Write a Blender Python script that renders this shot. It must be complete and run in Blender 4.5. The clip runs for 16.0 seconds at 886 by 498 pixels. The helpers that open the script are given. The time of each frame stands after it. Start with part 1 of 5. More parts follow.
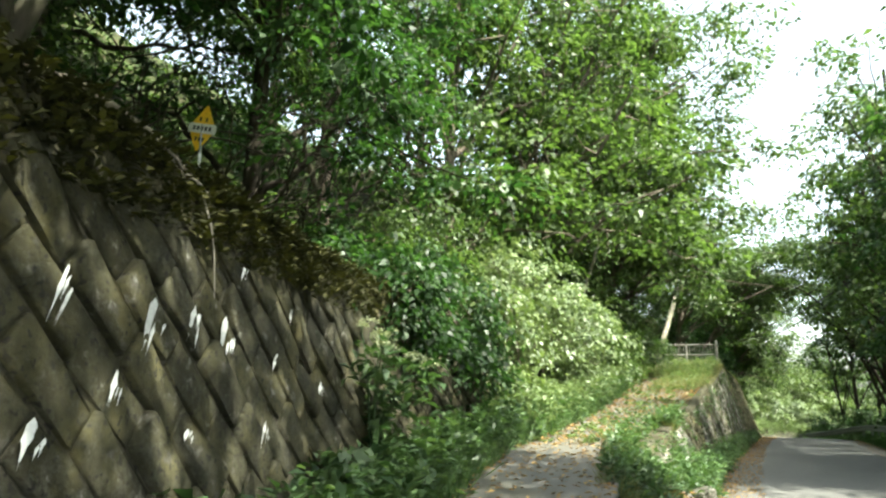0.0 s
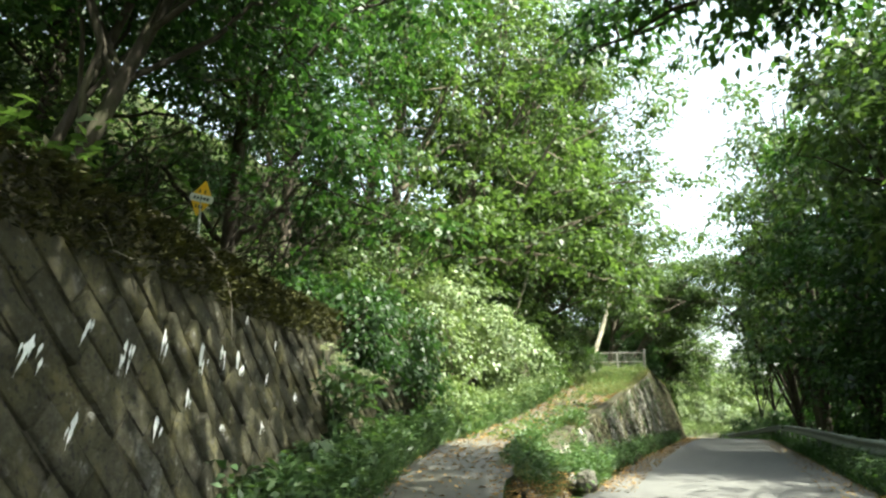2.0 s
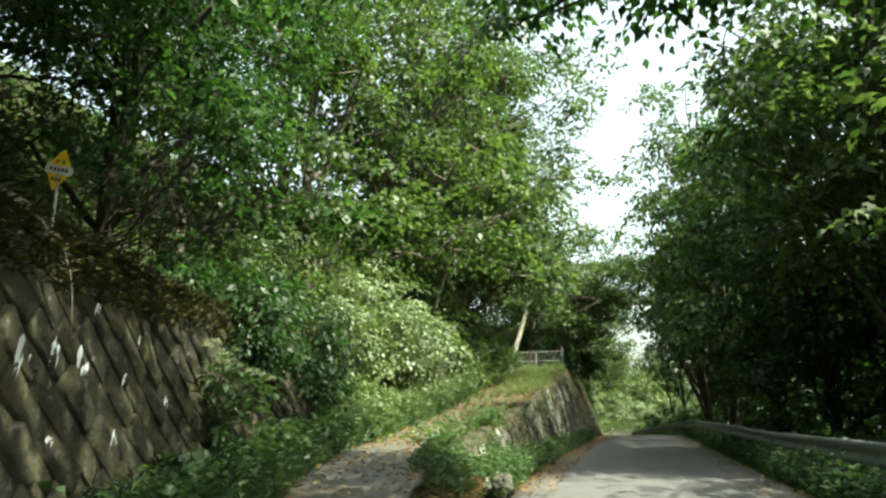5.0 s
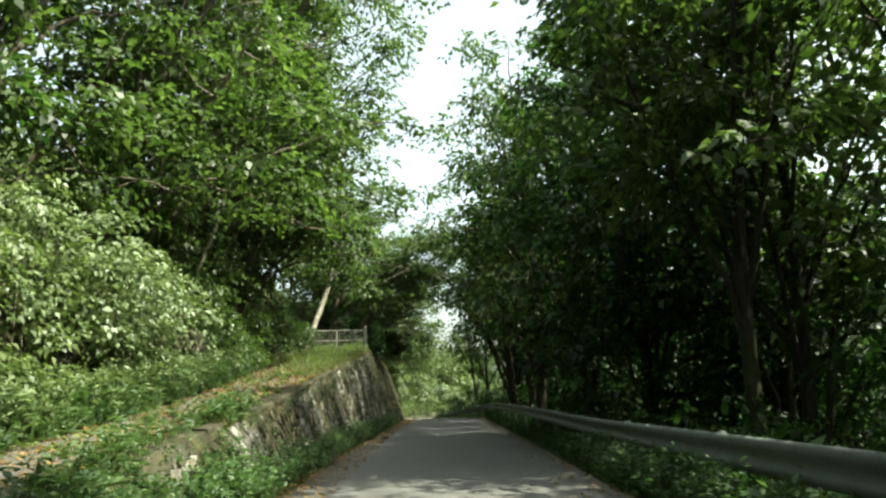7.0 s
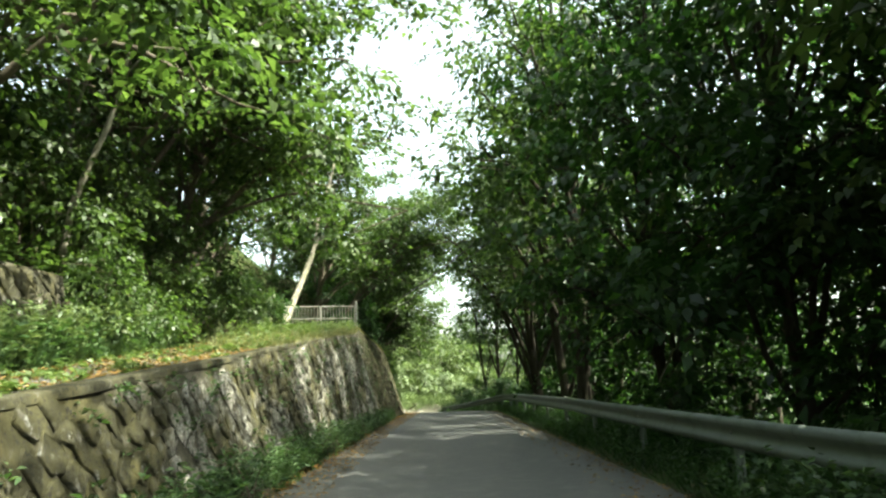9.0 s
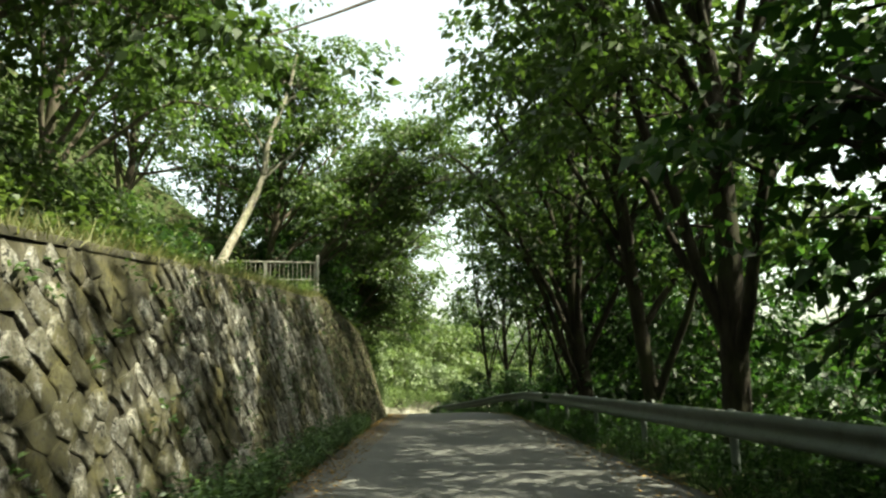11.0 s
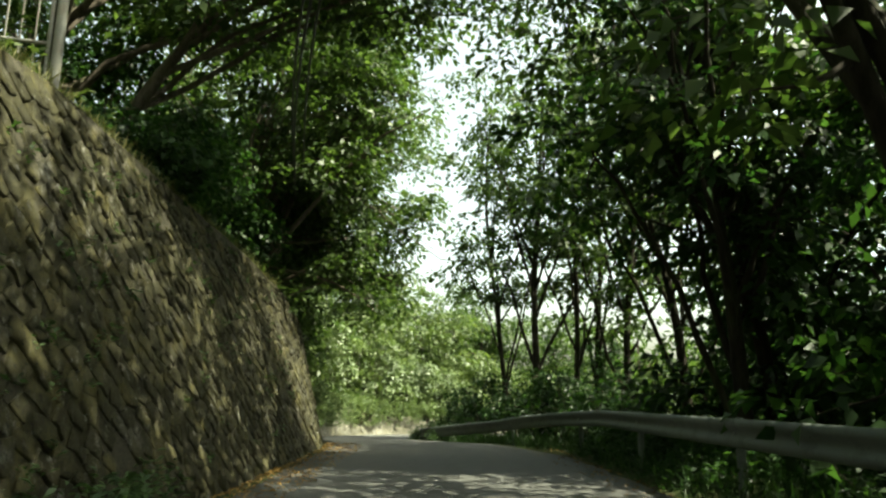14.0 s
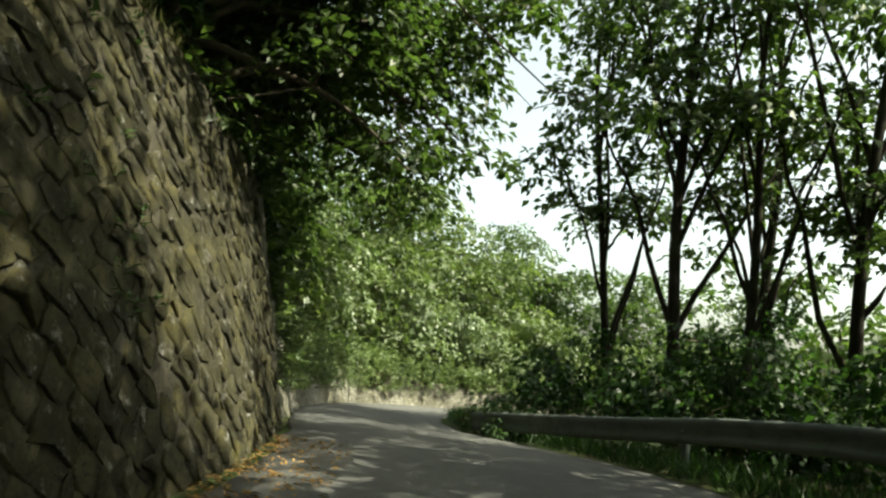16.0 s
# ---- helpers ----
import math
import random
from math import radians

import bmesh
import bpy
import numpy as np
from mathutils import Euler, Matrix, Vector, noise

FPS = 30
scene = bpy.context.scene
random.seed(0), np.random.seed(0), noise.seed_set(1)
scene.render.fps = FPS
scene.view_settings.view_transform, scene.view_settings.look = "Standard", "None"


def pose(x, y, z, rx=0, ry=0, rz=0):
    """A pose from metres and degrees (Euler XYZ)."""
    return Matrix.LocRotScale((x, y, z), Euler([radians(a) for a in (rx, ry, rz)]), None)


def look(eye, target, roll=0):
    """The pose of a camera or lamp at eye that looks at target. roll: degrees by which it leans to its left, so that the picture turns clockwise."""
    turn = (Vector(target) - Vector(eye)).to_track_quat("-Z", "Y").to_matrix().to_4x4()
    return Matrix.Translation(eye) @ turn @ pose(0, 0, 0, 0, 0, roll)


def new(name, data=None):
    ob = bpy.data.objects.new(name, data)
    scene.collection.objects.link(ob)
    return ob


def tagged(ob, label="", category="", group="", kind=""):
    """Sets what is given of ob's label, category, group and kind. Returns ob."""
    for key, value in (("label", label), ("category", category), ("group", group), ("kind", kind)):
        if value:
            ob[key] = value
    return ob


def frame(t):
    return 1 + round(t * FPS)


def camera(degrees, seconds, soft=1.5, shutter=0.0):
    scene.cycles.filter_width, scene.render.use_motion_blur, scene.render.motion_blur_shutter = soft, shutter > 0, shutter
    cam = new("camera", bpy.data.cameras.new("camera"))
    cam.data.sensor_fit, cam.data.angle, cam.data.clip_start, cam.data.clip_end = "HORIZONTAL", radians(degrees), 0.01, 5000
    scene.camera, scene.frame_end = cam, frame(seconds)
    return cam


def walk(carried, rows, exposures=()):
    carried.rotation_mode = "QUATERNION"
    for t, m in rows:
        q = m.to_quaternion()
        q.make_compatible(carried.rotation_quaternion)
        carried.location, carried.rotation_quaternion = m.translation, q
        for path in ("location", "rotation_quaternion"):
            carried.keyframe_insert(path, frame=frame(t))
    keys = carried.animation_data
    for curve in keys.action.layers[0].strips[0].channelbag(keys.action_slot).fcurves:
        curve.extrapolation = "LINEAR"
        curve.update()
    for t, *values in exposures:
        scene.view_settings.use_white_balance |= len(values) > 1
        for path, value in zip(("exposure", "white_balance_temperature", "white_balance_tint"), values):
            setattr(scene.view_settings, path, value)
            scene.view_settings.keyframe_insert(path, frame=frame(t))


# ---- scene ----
cam = camera(67.1, 16.0, 2.4)
PATH = [
    (0, (0.006, 0.025, 1.323), (-0.901, 1.759, 1.735), 0.1),
    (0.5, (0.416, -0.669, 1.332), (-0.475, 1.075, 1.738), 0.2),
    (1, (0.824, -1.344, 1.32), (-0.02, 0.421, 1.738), -0.4),
    (1.5, (1.139, -1.877, 1.324), (0.346, -0.092, 1.75), -0.5),
    (2, (1.284, -2.185, 1.341), (0.512, -0.391, 1.77), -0.4),
    (2.5, (1.309, -2.21, 1.323), (0.535, -0.413, 1.738), -0.2),
    (3, (1.321, -2.221, 1.319), (0.551, -0.423, 1.737), -0.4),
    (3.2, (1.295, -2.187, 1.322), (0.527, -0.388, 1.742), -0.3),
    (5.3, (1.131, -0.705, 1.307), (0.662, 1.191, 1.737), -1.2),
    (5.5, (1.129, -0.31, 1.325), (0.729, 1.602, 1.754), -0.9),
    (6, (1.142, 0.805, 1.323), (0.938, 2.749, 1.744), -1.1),
    (6.5, (1.155, 1.962, 1.31), (1.081, 3.921, 1.708), -1.4),
    (7, (1.101, 3.576, 1.224), (1.08, 5.542, 1.594), -1.9),
    (7.5, (1.061, 5.164, 1.135), (1.032, 7.143, 1.424), -2.1),
    (8, (0.882, 7.19, 1.069), (0.851, 9.151, 1.458), -1.9),
    (8.5, (0.798, 9.158, 0.982), (0.764, 11.129, 1.321), -1.9),
    (9, (0.697, 11.151, 0.916), (0.671, 13.121, 1.261), -2.0),
    (9.2, (0.647, 11.945, 0.872), (0.623, 13.916, 1.21), -2.2),
    (11.3, (-0.011, 23.968, 0.549), (-0.001, 25.942, 0.867), -1.1),
    (11.5, (-0.013, 25.069, 0.475), (-0.005, 27.044, 0.789), -1.0),
    (12, (-0.053, 27.724, 0.357), (-0.035, 29.698, 0.679), -0.3),
    (12.5, (-0.071, 30.689, 0.201), (-0.047, 32.663, 0.526), 0.7),
    (13, (-0.062, 33.357, 0.085), (-0.034, 35.331, 0.407), 1.3),
    (13.5, (-0.031, 36.194, -0.048), (-0.005, 38.166, 0.281), 1.1),
    (14, (0.019, 38.884, -0.144), (0.043, 40.852, 0.214), 0.9),
    (14.5, (-0.215, 41.509, -0.157), (-0.196, 43.483, 0.165), 1.5),
    (15, (-0.267, 44.335, -0.307), (-0.281, 46.309, 0.013), 2.9),
    (15.5, (-0.46, 47.319, -0.483), (-0.504, 49.299, -0.204), 4.2),
    (16, (-0.86, 49.729, -0.721), (-0.928, 51.712, -0.47), 6.4),
]
walk(cam, [(t, look(eye, target, roll)) for t, eye, target, roll in PATH], [(0, 2.38, 6650, -4), (3, 2.38, 6650, -4), (5.5, 1.72, 6900, -8), (7, 1.65, 6950, -8), (9, 2.35, 6900, -8), (11.5, 1.78, 7500, -9), (13, 1.85, 7500, -11), (15, 1.38, 7400, -9), (16, 1.32, 7300, -6)])

# ---- world, sun, exposure ----
SUN_TO = Vector((0.55, -0.1, 0.85)).normalized()
world = bpy.data.worlds.new("sky")
scene.world = world
world.use_nodes = True
wn = world.node_tree
sky = wn.nodes.new("ShaderNodeTexSky")
sky.sky_type = "NISHITA"
sky.sun_disc = False
sky.sun_elevation = math.asin(SUN_TO.z)
sky.sun_rotation = math.atan2(SUN_TO.x, SUN_TO.y)
sky.air_density, sky.dust_density, sky.ozone_density = 0.9, 3.5, 1.0
wn.nodes["Background"].inputs["Strength"].default_value = 0.15
haze = wn.nodes.new("ShaderNodeHueSaturation")
haze.inputs["Saturation"].default_value = 0.5
wn.links.new(sky.outputs["Color"], haze.inputs["Color"])
wn.links.new(haze.outputs["Color"], wn.nodes["Background"].inputs["Color"])
sun_data = bpy.data.lights.new("sun", "SUN")
sun_data.energy, sun_data.angle, sun_data.color = 4.8, radians(0.6), (1.0, 0.95, 0.86)
sun = new("sun", sun_data)
sun.matrix_world = look(SUN_TO * 60, (0, 0, 0))

# ---- materials ----
rng = np.random.default_rng(7)


def mat_new(name):
    m = bpy.data.materials.new(name)
    m.use_nodes = True
    nt = m.node_tree
    nt.nodes.clear()
    out = nt.nodes.new("ShaderNodeOutputMaterial")
    return m, nt, out


def ramp(nt, fac, stops):
    r = nt.nodes.new("ShaderNodeValToRGB")
    el = r.color_ramp.elements
    while len(el) < len(stops):
        el.new(0.5)
    for e, (p, c) in zip(el, stops):
        e.position, e.color = p, (*c, 1)
    nt.links.new(fac, r.inputs[0])
    return r.outputs[0]


def noise_tex(nt, scale, detail=4, rough=0.6, coord="Object", stretch=(1, 1, 1)):
    tc = nt.nodes.new("ShaderNodeTexCoord")
    mp = nt.nodes.new("ShaderNodeMapping")
    mp.inputs["Scale"].default_value = stretch
    nt.links.new(tc.outputs[coord], mp.inputs[0])
    n = nt.nodes.new("ShaderNodeTexNoise")
    n.inputs["Scale"].default_value, n.inputs["Detail"].default_value, n.inputs["Roughness"].default_value = scale, detail, rough
    nt.links.new(mp.outputs[0], n.inputs["Vector"])
    return n.outputs["Fac"]


def mixc(nt, fac, a, b, kind="MIX"):
    n = nt.nodes.new("ShaderNodeMix")
    n.data_type, n.blend_type = "RGBA", kind
    for sock, v in ((n.inputs[0], fac), (n.inputs[6], a), (n.inputs[7], b)):
        if isinstance(v, (int, float)):
            sock.default_value = v
        elif isinstance(v, tuple):
            sock.default_value = (*v, 1)
        else:
            nt.links.new(v, sock)
    return n.outputs[2]


def bump(nt, height, strength, dist=0.02):
    b = nt.nodes.new("ShaderNodeBump")
    b.inputs["Strength"].default_value, b.inputs["Distance"].default_value = strength, dist
    nt.links.new(height, b.inputs["Height"])
    return b.outputs[0]


def finish(nt, out, col, rough=0.9, nor=None, metal=0.0, spec=0.3):
    p = nt.nodes.new("ShaderNodeBsdfPrincipled")
    p.inputs["Roughness"].default_value, p.inputs["Metallic"].default_value = rough, metal
    p.inputs["Specular IOR Level"].default_value = spec
    if isinstance(col, tuple):
        p.inputs["Base Color"].default_value = (*col, 1)
    else:
        nt.links.new(col, p.inputs["Base Color"])
    if nor is not None:
        nt.links.new(nor, p.inputs["Normal"])
    nt.links.new(p.outputs[0], out.inputs[0])
    return p


def leaf_mat(name, dark, mid, light, trans=0.47, rough=0.47):
    """Leaf blades: each blade has its own tone, whole branches vary slowly, light passes through."""
    m, nt, out = mat_new(name)
    geo = nt.nodes.new("ShaderNodeNewGeometry")
    c1 = ramp(nt, geo.outputs["Random Per Island"], [(0.0, dark), (0.55, mid), (1.0, light)])
    slow = noise_tex(nt, 0.55, 3)
    c2 = mixc(nt, slow, (0.55, 0.62, 0.6), (1.35, 1.3, 1.05))
    col = mixc(nt, 1.0, c1, c2, "MULTIPLY")
    p = nt.nodes.new("ShaderNodeBsdfPrincipled")
    p.inputs["Roughness"].default_value = rough
    p.inputs["Specular IOR Level"].default_value = 0.42
    nt.links.new(col, p.inputs["Base Color"])
    t = nt.nodes.new("ShaderNodeBsdfTranslucent")
    tcol = mixc(nt, 1.0, col, (1.38, 1.5, 0.8), "MULTIPLY")
    nt.links.new(tcol, t.inputs[0])
    mx = nt.nodes.new("ShaderNodeMixShader")
    mx.inputs[0].default_value = trans
    nt.links.new(p.outputs[0], mx.inputs[1])
    nt.links.new(t.outputs[0], mx.inputs[2])
    nt.links.new(mx.outputs[0], out.inputs[0])
    return m


LEAF_A = leaf_mat("broad_leaf", (0.024, 0.045, 0.014), (0.052, 0.086, 0.029), (0.094, 0.136, 0.054))
# Darker copy of the broad leaf, standing in for shade under the trees
LEAF_B = leaf_mat("shade_toned_leaf", (0.012, 0.034, 0.011), (0.026, 0.06, 0.018), (0.05, 0.1, 0.032))
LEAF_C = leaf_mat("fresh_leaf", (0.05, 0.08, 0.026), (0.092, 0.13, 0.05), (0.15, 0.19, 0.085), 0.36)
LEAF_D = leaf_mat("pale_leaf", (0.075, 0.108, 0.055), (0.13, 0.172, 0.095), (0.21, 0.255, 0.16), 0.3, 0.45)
LEAF_E = leaf_mat("weed_leaf", (0.026, 0.055, 0.022), (0.055, 0.098, 0.042), (0.1, 0.15, 0.072), 0.35)
LEAF_Y = leaf_mat("dry_grass", (0.08, 0.09, 0.035), (0.15, 0.15, 0.07), (0.26, 0.245, 0.14), 0.3, 0.7)
LEAF_L = leaf_mat("fallen_leaf", (0.1, 0.055, 0.02), (0.22, 0.12, 0.04), (0.36, 0.22, 0.08), 0.1, 0.8)
MOSS = leaf_mat("moss", (0.02, 0.022, 0.006), (0.04, 0.04, 0.01), (0.07, 0.065, 0.02), 0.1, 0.9)
FLOWER = leaf_mat("cream_flower", (0.22, 0.24, 0.17), (0.3, 0.32, 0.24), (0.4, 0.42, 0.33), 0.25, 0.7)


def bark_mat(name, a, b, moss=0.35):
    m, nt, out = mat_new(name)
    n1 = noise_tex(nt, 9, 6, 0.7, stretch=(1, 1, 0.25))
    n2 = noise_tex(nt, 1.3, 3)
    col = ramp(nt, n1, [(0.3, a), (0.7, b)])
    mossy = ramp(nt, n2, [(0.48, (0, 0, 0)), (0.68, (moss, moss, moss))])
    col = mixc(nt, mossy, col, (0.07, 0.09, 0.03))
    finish(nt, out, col, 0.95, bump(nt, n1, 0.8, 0.03), spec=0.15)
    return m


BARK = bark_mat("grey_brown_bark", (0.045, 0.036, 0.028), (0.15, 0.125, 0.1))
# The same bark with shade put into its colour, for shaded stems
BARK_SHADED = bark_mat("shade_toned_bark", (0.016, 0.013, 0.01), (0.055, 0.046, 0.037), 0.3)
BARK_PALE = bark_mat("pale_bark", (0.07, 0.06, 0.045), (0.36, 0.33, 0.27), 0.45)
DEAD = bark_mat("dead_wood", (0.13, 0.11, 0.09), (0.36, 0.33, 0.29), 0.1)


def stone_mat(name, a, b, c, moss, thicken=None):
    m, nt, out = mat_new(name)
    oi = nt.nodes.new("ShaderNodeObjectInfo")
    geo = nt.nodes.new("ShaderNodeNewGeometry")
    add = nt.nodes.new("ShaderNodeMath")
    add.operation = "ADD"
    nt.links.new(oi.outputs["Random"], add.inputs[0])
    nt.links.new(geo.outputs["Random Per Island"], add.inputs[1])
    frac = nt.nodes.new("ShaderNodeMath")
    frac.operation = "FRACT"
    nt.links.new(add.outputs[0], frac.inputs[0])
    base = ramp(nt, frac.outputs[0], [(0.0, a), (0.55, b), (1.0, c)])
    pos = nt.nodes.new("ShaderNodeNewGeometry").outputs["Position"]

    def wn_tex(scale, detail, rough=0.65):
        n = nt.nodes.new("ShaderNodeTexNoise")
        n.inputs["Scale"].default_value, n.inputs["Detail"].default_value, n.inputs["Roughness"].default_value = scale, detail, rough
        nt.links.new(pos, n.inputs["Vector"])
        return n.outputs["Fac"]
    fine, mid, slow = wn_tex(30, 6, 0.8), wn_tex(6.5, 5), wn_tex(0.8, 4)
    col = mixc(nt, ramp(nt, fine, [(0.4, (0.12, 0.12, 0.12)), (0.58, (1, 1, 1))]), (0.04, 0.037, 0.032), base)
    dirt = ramp(nt, mid, [(0.42, (0.75, 0.75, 0.75)), (0.62, (0, 0, 0))])
    col = mixc(nt, dirt, col, (0.07, 0.063, 0.046))
    lichen = wn_tex(11, 6, 0.75)
    col = mixc(nt, ramp(nt, lichen, [(0.53, (0, 0, 0)), (0.64, (0.55, 0.55, 0.55))]), col, tuple(min(0.5, v * 1.5) for v in c))
    mo = nt.nodes.new("ShaderNodeMath")
    mo.operation = "MULTIPLY"
    cover = slow
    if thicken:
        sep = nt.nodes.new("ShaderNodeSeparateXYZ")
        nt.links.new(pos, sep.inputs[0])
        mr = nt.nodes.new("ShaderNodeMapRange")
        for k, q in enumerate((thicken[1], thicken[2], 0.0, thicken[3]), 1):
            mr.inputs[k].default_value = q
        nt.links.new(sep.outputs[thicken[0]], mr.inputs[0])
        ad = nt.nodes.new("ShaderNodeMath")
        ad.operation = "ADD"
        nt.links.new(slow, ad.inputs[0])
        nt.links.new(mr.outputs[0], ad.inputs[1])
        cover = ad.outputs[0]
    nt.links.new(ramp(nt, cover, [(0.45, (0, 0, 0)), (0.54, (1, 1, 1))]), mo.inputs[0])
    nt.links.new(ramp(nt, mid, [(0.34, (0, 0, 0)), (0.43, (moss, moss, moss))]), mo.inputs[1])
    tone = ramp(nt, wn_tex(2.3, 5), [(0.35, (0.022, 0.02, 0.01)), (0.52, (0.046, 0.042, 0.019)), (0.68, (0.095, 0.083, 0.034))])
    col = mixc(nt, mo.outputs[0], col, tone)
    pits = wn_tex(24, 3, 0.55)
    sp = nt.nodes.new("ShaderNodeMath")
    sp.operation = "MULTIPLY"
    nt.links.new(ramp(nt, pits, [(0.36, (1, 1, 1)), (0.43, (0, 0, 0))]), sp.inputs[0])
    nt.links.new(ramp(nt, mid, [(0.38, (0.3, 0.3, 0.3)), (0.5, (0.95, 0.95, 0.95))]), sp.inputs[1])
    col = mixc(nt, sp.outputs[0], col, (0.025, 0.024, 0.02))
    gold = wn_tex(1.7, 4)
    col = mixc(nt, ramp(nt, gold, [(0.6, (0, 0, 0)), (0.72, (0.4, 0.4, 0.4))]), col, (0.12, 0.1, 0.025))
    finish(nt, out, col, 0.92, bump(nt, mixc(nt, 0.5, fine, mid), 1.0, 0.04), spec=0.2)
    return m


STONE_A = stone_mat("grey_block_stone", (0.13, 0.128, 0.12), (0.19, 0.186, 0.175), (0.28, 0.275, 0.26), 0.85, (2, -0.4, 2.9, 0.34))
# Moss thickens past y = 42 and also stands in for shade there
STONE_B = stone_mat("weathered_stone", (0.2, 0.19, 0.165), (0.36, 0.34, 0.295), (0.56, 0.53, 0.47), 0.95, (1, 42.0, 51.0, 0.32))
MORTAR = stone_mat("dark_mortar", (0.06, 0.054, 0.038), (0.075, 0.067, 0.047), (0.09, 0.08, 0.058), 0.9)
ROCK = stone_mat("grey_rock", (0.16, 0.155, 0.14), (0.21, 0.2, 0.185), (0.28, 0.27, 0.25), 0.5)

BANK = stone_mat("crumbling_bank", (0.3, 0.28, 0.22), (0.36, 0.34, 0.27), (0.42, 0.4, 0.32), 0.45)


def asphalt():
    m, nt, out = mat_new("worn_asphalt")
    fine, mid, slow = noise_tex(nt, 160, 3, 0.7), noise_tex(nt, 4, 5), noise_tex(nt, 0.35, 4, stretch=(1, 0.3, 1))
    col = ramp(nt, fine, [(0.3, (0.06, 0.06, 0.059)), (0.7, (0.14, 0.139, 0.134))])
    col = mixc(nt, ramp(nt, slow, [(0.35, (0.35, 0.35, 0.35)), (0.7, (0, 0, 0))]), col, (0.08, 0.078, 0.074))
    col = mixc(nt, ramp(nt, mid, [(0.5, (0, 0, 0)), (0.75, (0.35, 0.35, 0.35))]), col, (0.2, 0.19, 0.17))
    finish(nt, out, col, 0.85, bump(nt, fine, 0.5, 0.008), spec=0.3)
    return m


def concrete():
    m, nt, out = mat_new("lane_concrete")
    fine, mid, slow = noise_tex(nt, 90, 4, 0.7), noise_tex(nt, 5, 5), noise_tex(nt, 0.6, 4)
    col = ramp(nt, fine, [(0.3, (0.065, 0.064, 0.062)), (0.7, (0.135, 0.133, 0.13))])
    col = mixc(nt, ramp(nt, slow, [(0.42, (0, 0, 0)), (0.6, (0.6, 0.6, 0.6))]), col, (0.075, 0.068, 0.045))
    col = mixc(nt, ramp(nt, mid, [(0.3, (0.6, 0.6, 0.6)), (0.5, (0, 0, 0))]), col, (0.11, 0.1, 0.085))
    finish(nt, out, col, 0.9, bump(nt, mid, 0.5, 0.02), spec=0.25)
    return m


def soil():
    m, nt, out = mat_new("forest_soil")
    fine, mid, slow = noise_tex(nt, 25, 5, 0.7), noise_tex(nt, 3, 5), noise_tex(nt, 0.4, 4)
    col = ramp(nt, fine, [(0.3, (0.028, 0.022, 0.014)), (0.7, (0.075, 0.06, 0.036))])
    col = mixc(nt, ramp(nt, mid, [(0.36, (0, 0, 0)), (0.58, (0.85, 0.85, 0.85))]), col, (0.035, 0.06, 0.018))
    col = mixc(nt, ramp(nt, slow, [(0.45, (0, 0, 0)), (0.65, (0.6, 0.6, 0.6))]), col, (0.03, 0.05, 0.016))
    finish(nt, out, col, 1.0, bump(nt, mid, 1.0, 0.1), spec=0.1)
    return m


def painted(name, col, rough, metal=0.0, wear=(0.16, 0.12, 0.09), amount=0.5, spec=0.4):
    m, nt, out = mat_new(name)
    mid, fine = noise_tex(nt, 4, 6, 0.7), noise_tex(nt, 45, 4, 0.7)
    c = mixc(nt, ramp(nt, mid, [(0.5, (0, 0, 0)), (0.72, (amount, amount, amount))]), col, wear)
    c = mixc(nt, ramp(nt, fine, [(0.35, (0.3, 0.3, 0.3)), (0.6, (0, 0, 0))]), c, tuple(v * 0.55 for v in col))
    finish(nt, out, c, rough, bump(nt, fine, 0.15, 0.004), metal, spec)
    return m


ASPHALT, CONCRETE, SOIL = asphalt(), concrete(), soil()
# Rail paint and its green wear are toned dark to carry shade
RAIL_PAINT = painted("shade_toned_rail_paint", (0.14, 0.16, 0.147), 0.6, wear=(0.035, 0.046, 0.032), amount=0.7)
GATE_PAINT = painted("weathered_gate_paint", (0.24, 0.235, 0.205), 0.6, wear=(0.25, 0.17, 0.1), amount=0.5)
SIGN_YELLOW = painted("sign_yellow", (0.88, 0.52, 0.03), 0.45, wear=(0.4, 0.24, 0.05), amount=0.3)
SIGN_WHITE = painted("sign_white", (0.75, 0.74, 0.7), 0.45, wear=(0.4, 0.38, 0.33), amount=0.2)
SIGN_BLACK = painted("sign_black", (0.02, 0.02, 0.02), 0.5, amount=0.1)
STEEL = painted("galvanised_steel", (0.35, 0.36, 0.36), 0.45, metal=0.7, amount=0.4)
STAIN = painted("white_lime_stain", (0.66, 0.67, 0.66), 0.85, wear=(0.4, 0.4, 0.38), amount=0.6, spec=0.2)

# ---- mesh helpers ----


def mesh_np(name, verts, faces, mat, smooth=False):
    """One mesh from an (n, 3) array and an (m, k) array of faces with k corners each."""
    me = bpy.data.meshes.new(name)
    verts, faces = np.asarray(verts, np.float32), np.asarray(faces, np.int32)
    k = faces.shape[1]
    me.vertices.add(len(verts))
    me.vertices.foreach_set("co", verts.ravel())
    me.loops.add(faces.size)
    me.loops.foreach_set("vertex_index", faces.ravel())
    me.polygons.add(len(faces))
    me.polygons.foreach_set("loop_start", np.arange(0, faces.size, k, dtype=np.int32))
    if smooth:
        me.polygons.foreach_set("use_smooth", np.ones(len(faces), bool))
    me.materials.append(mat)
    me.update(calc_edges=True)
    return me


def thing(name, loc=(0, 0, 0), label="", category="", group="", kind=""):
    ob = new(name)
    ob.location = loc
    return tagged(ob, label, category, group, kind)


def add_part(name, me, parent, label=""):
    ob = new(name, me)
    ob.parent = parent
    if parent is not None:
        ob.matrix_parent_inverse = Matrix.Translation(-parent.location) if parent.parent is None else Matrix()
    return tagged(ob, label)


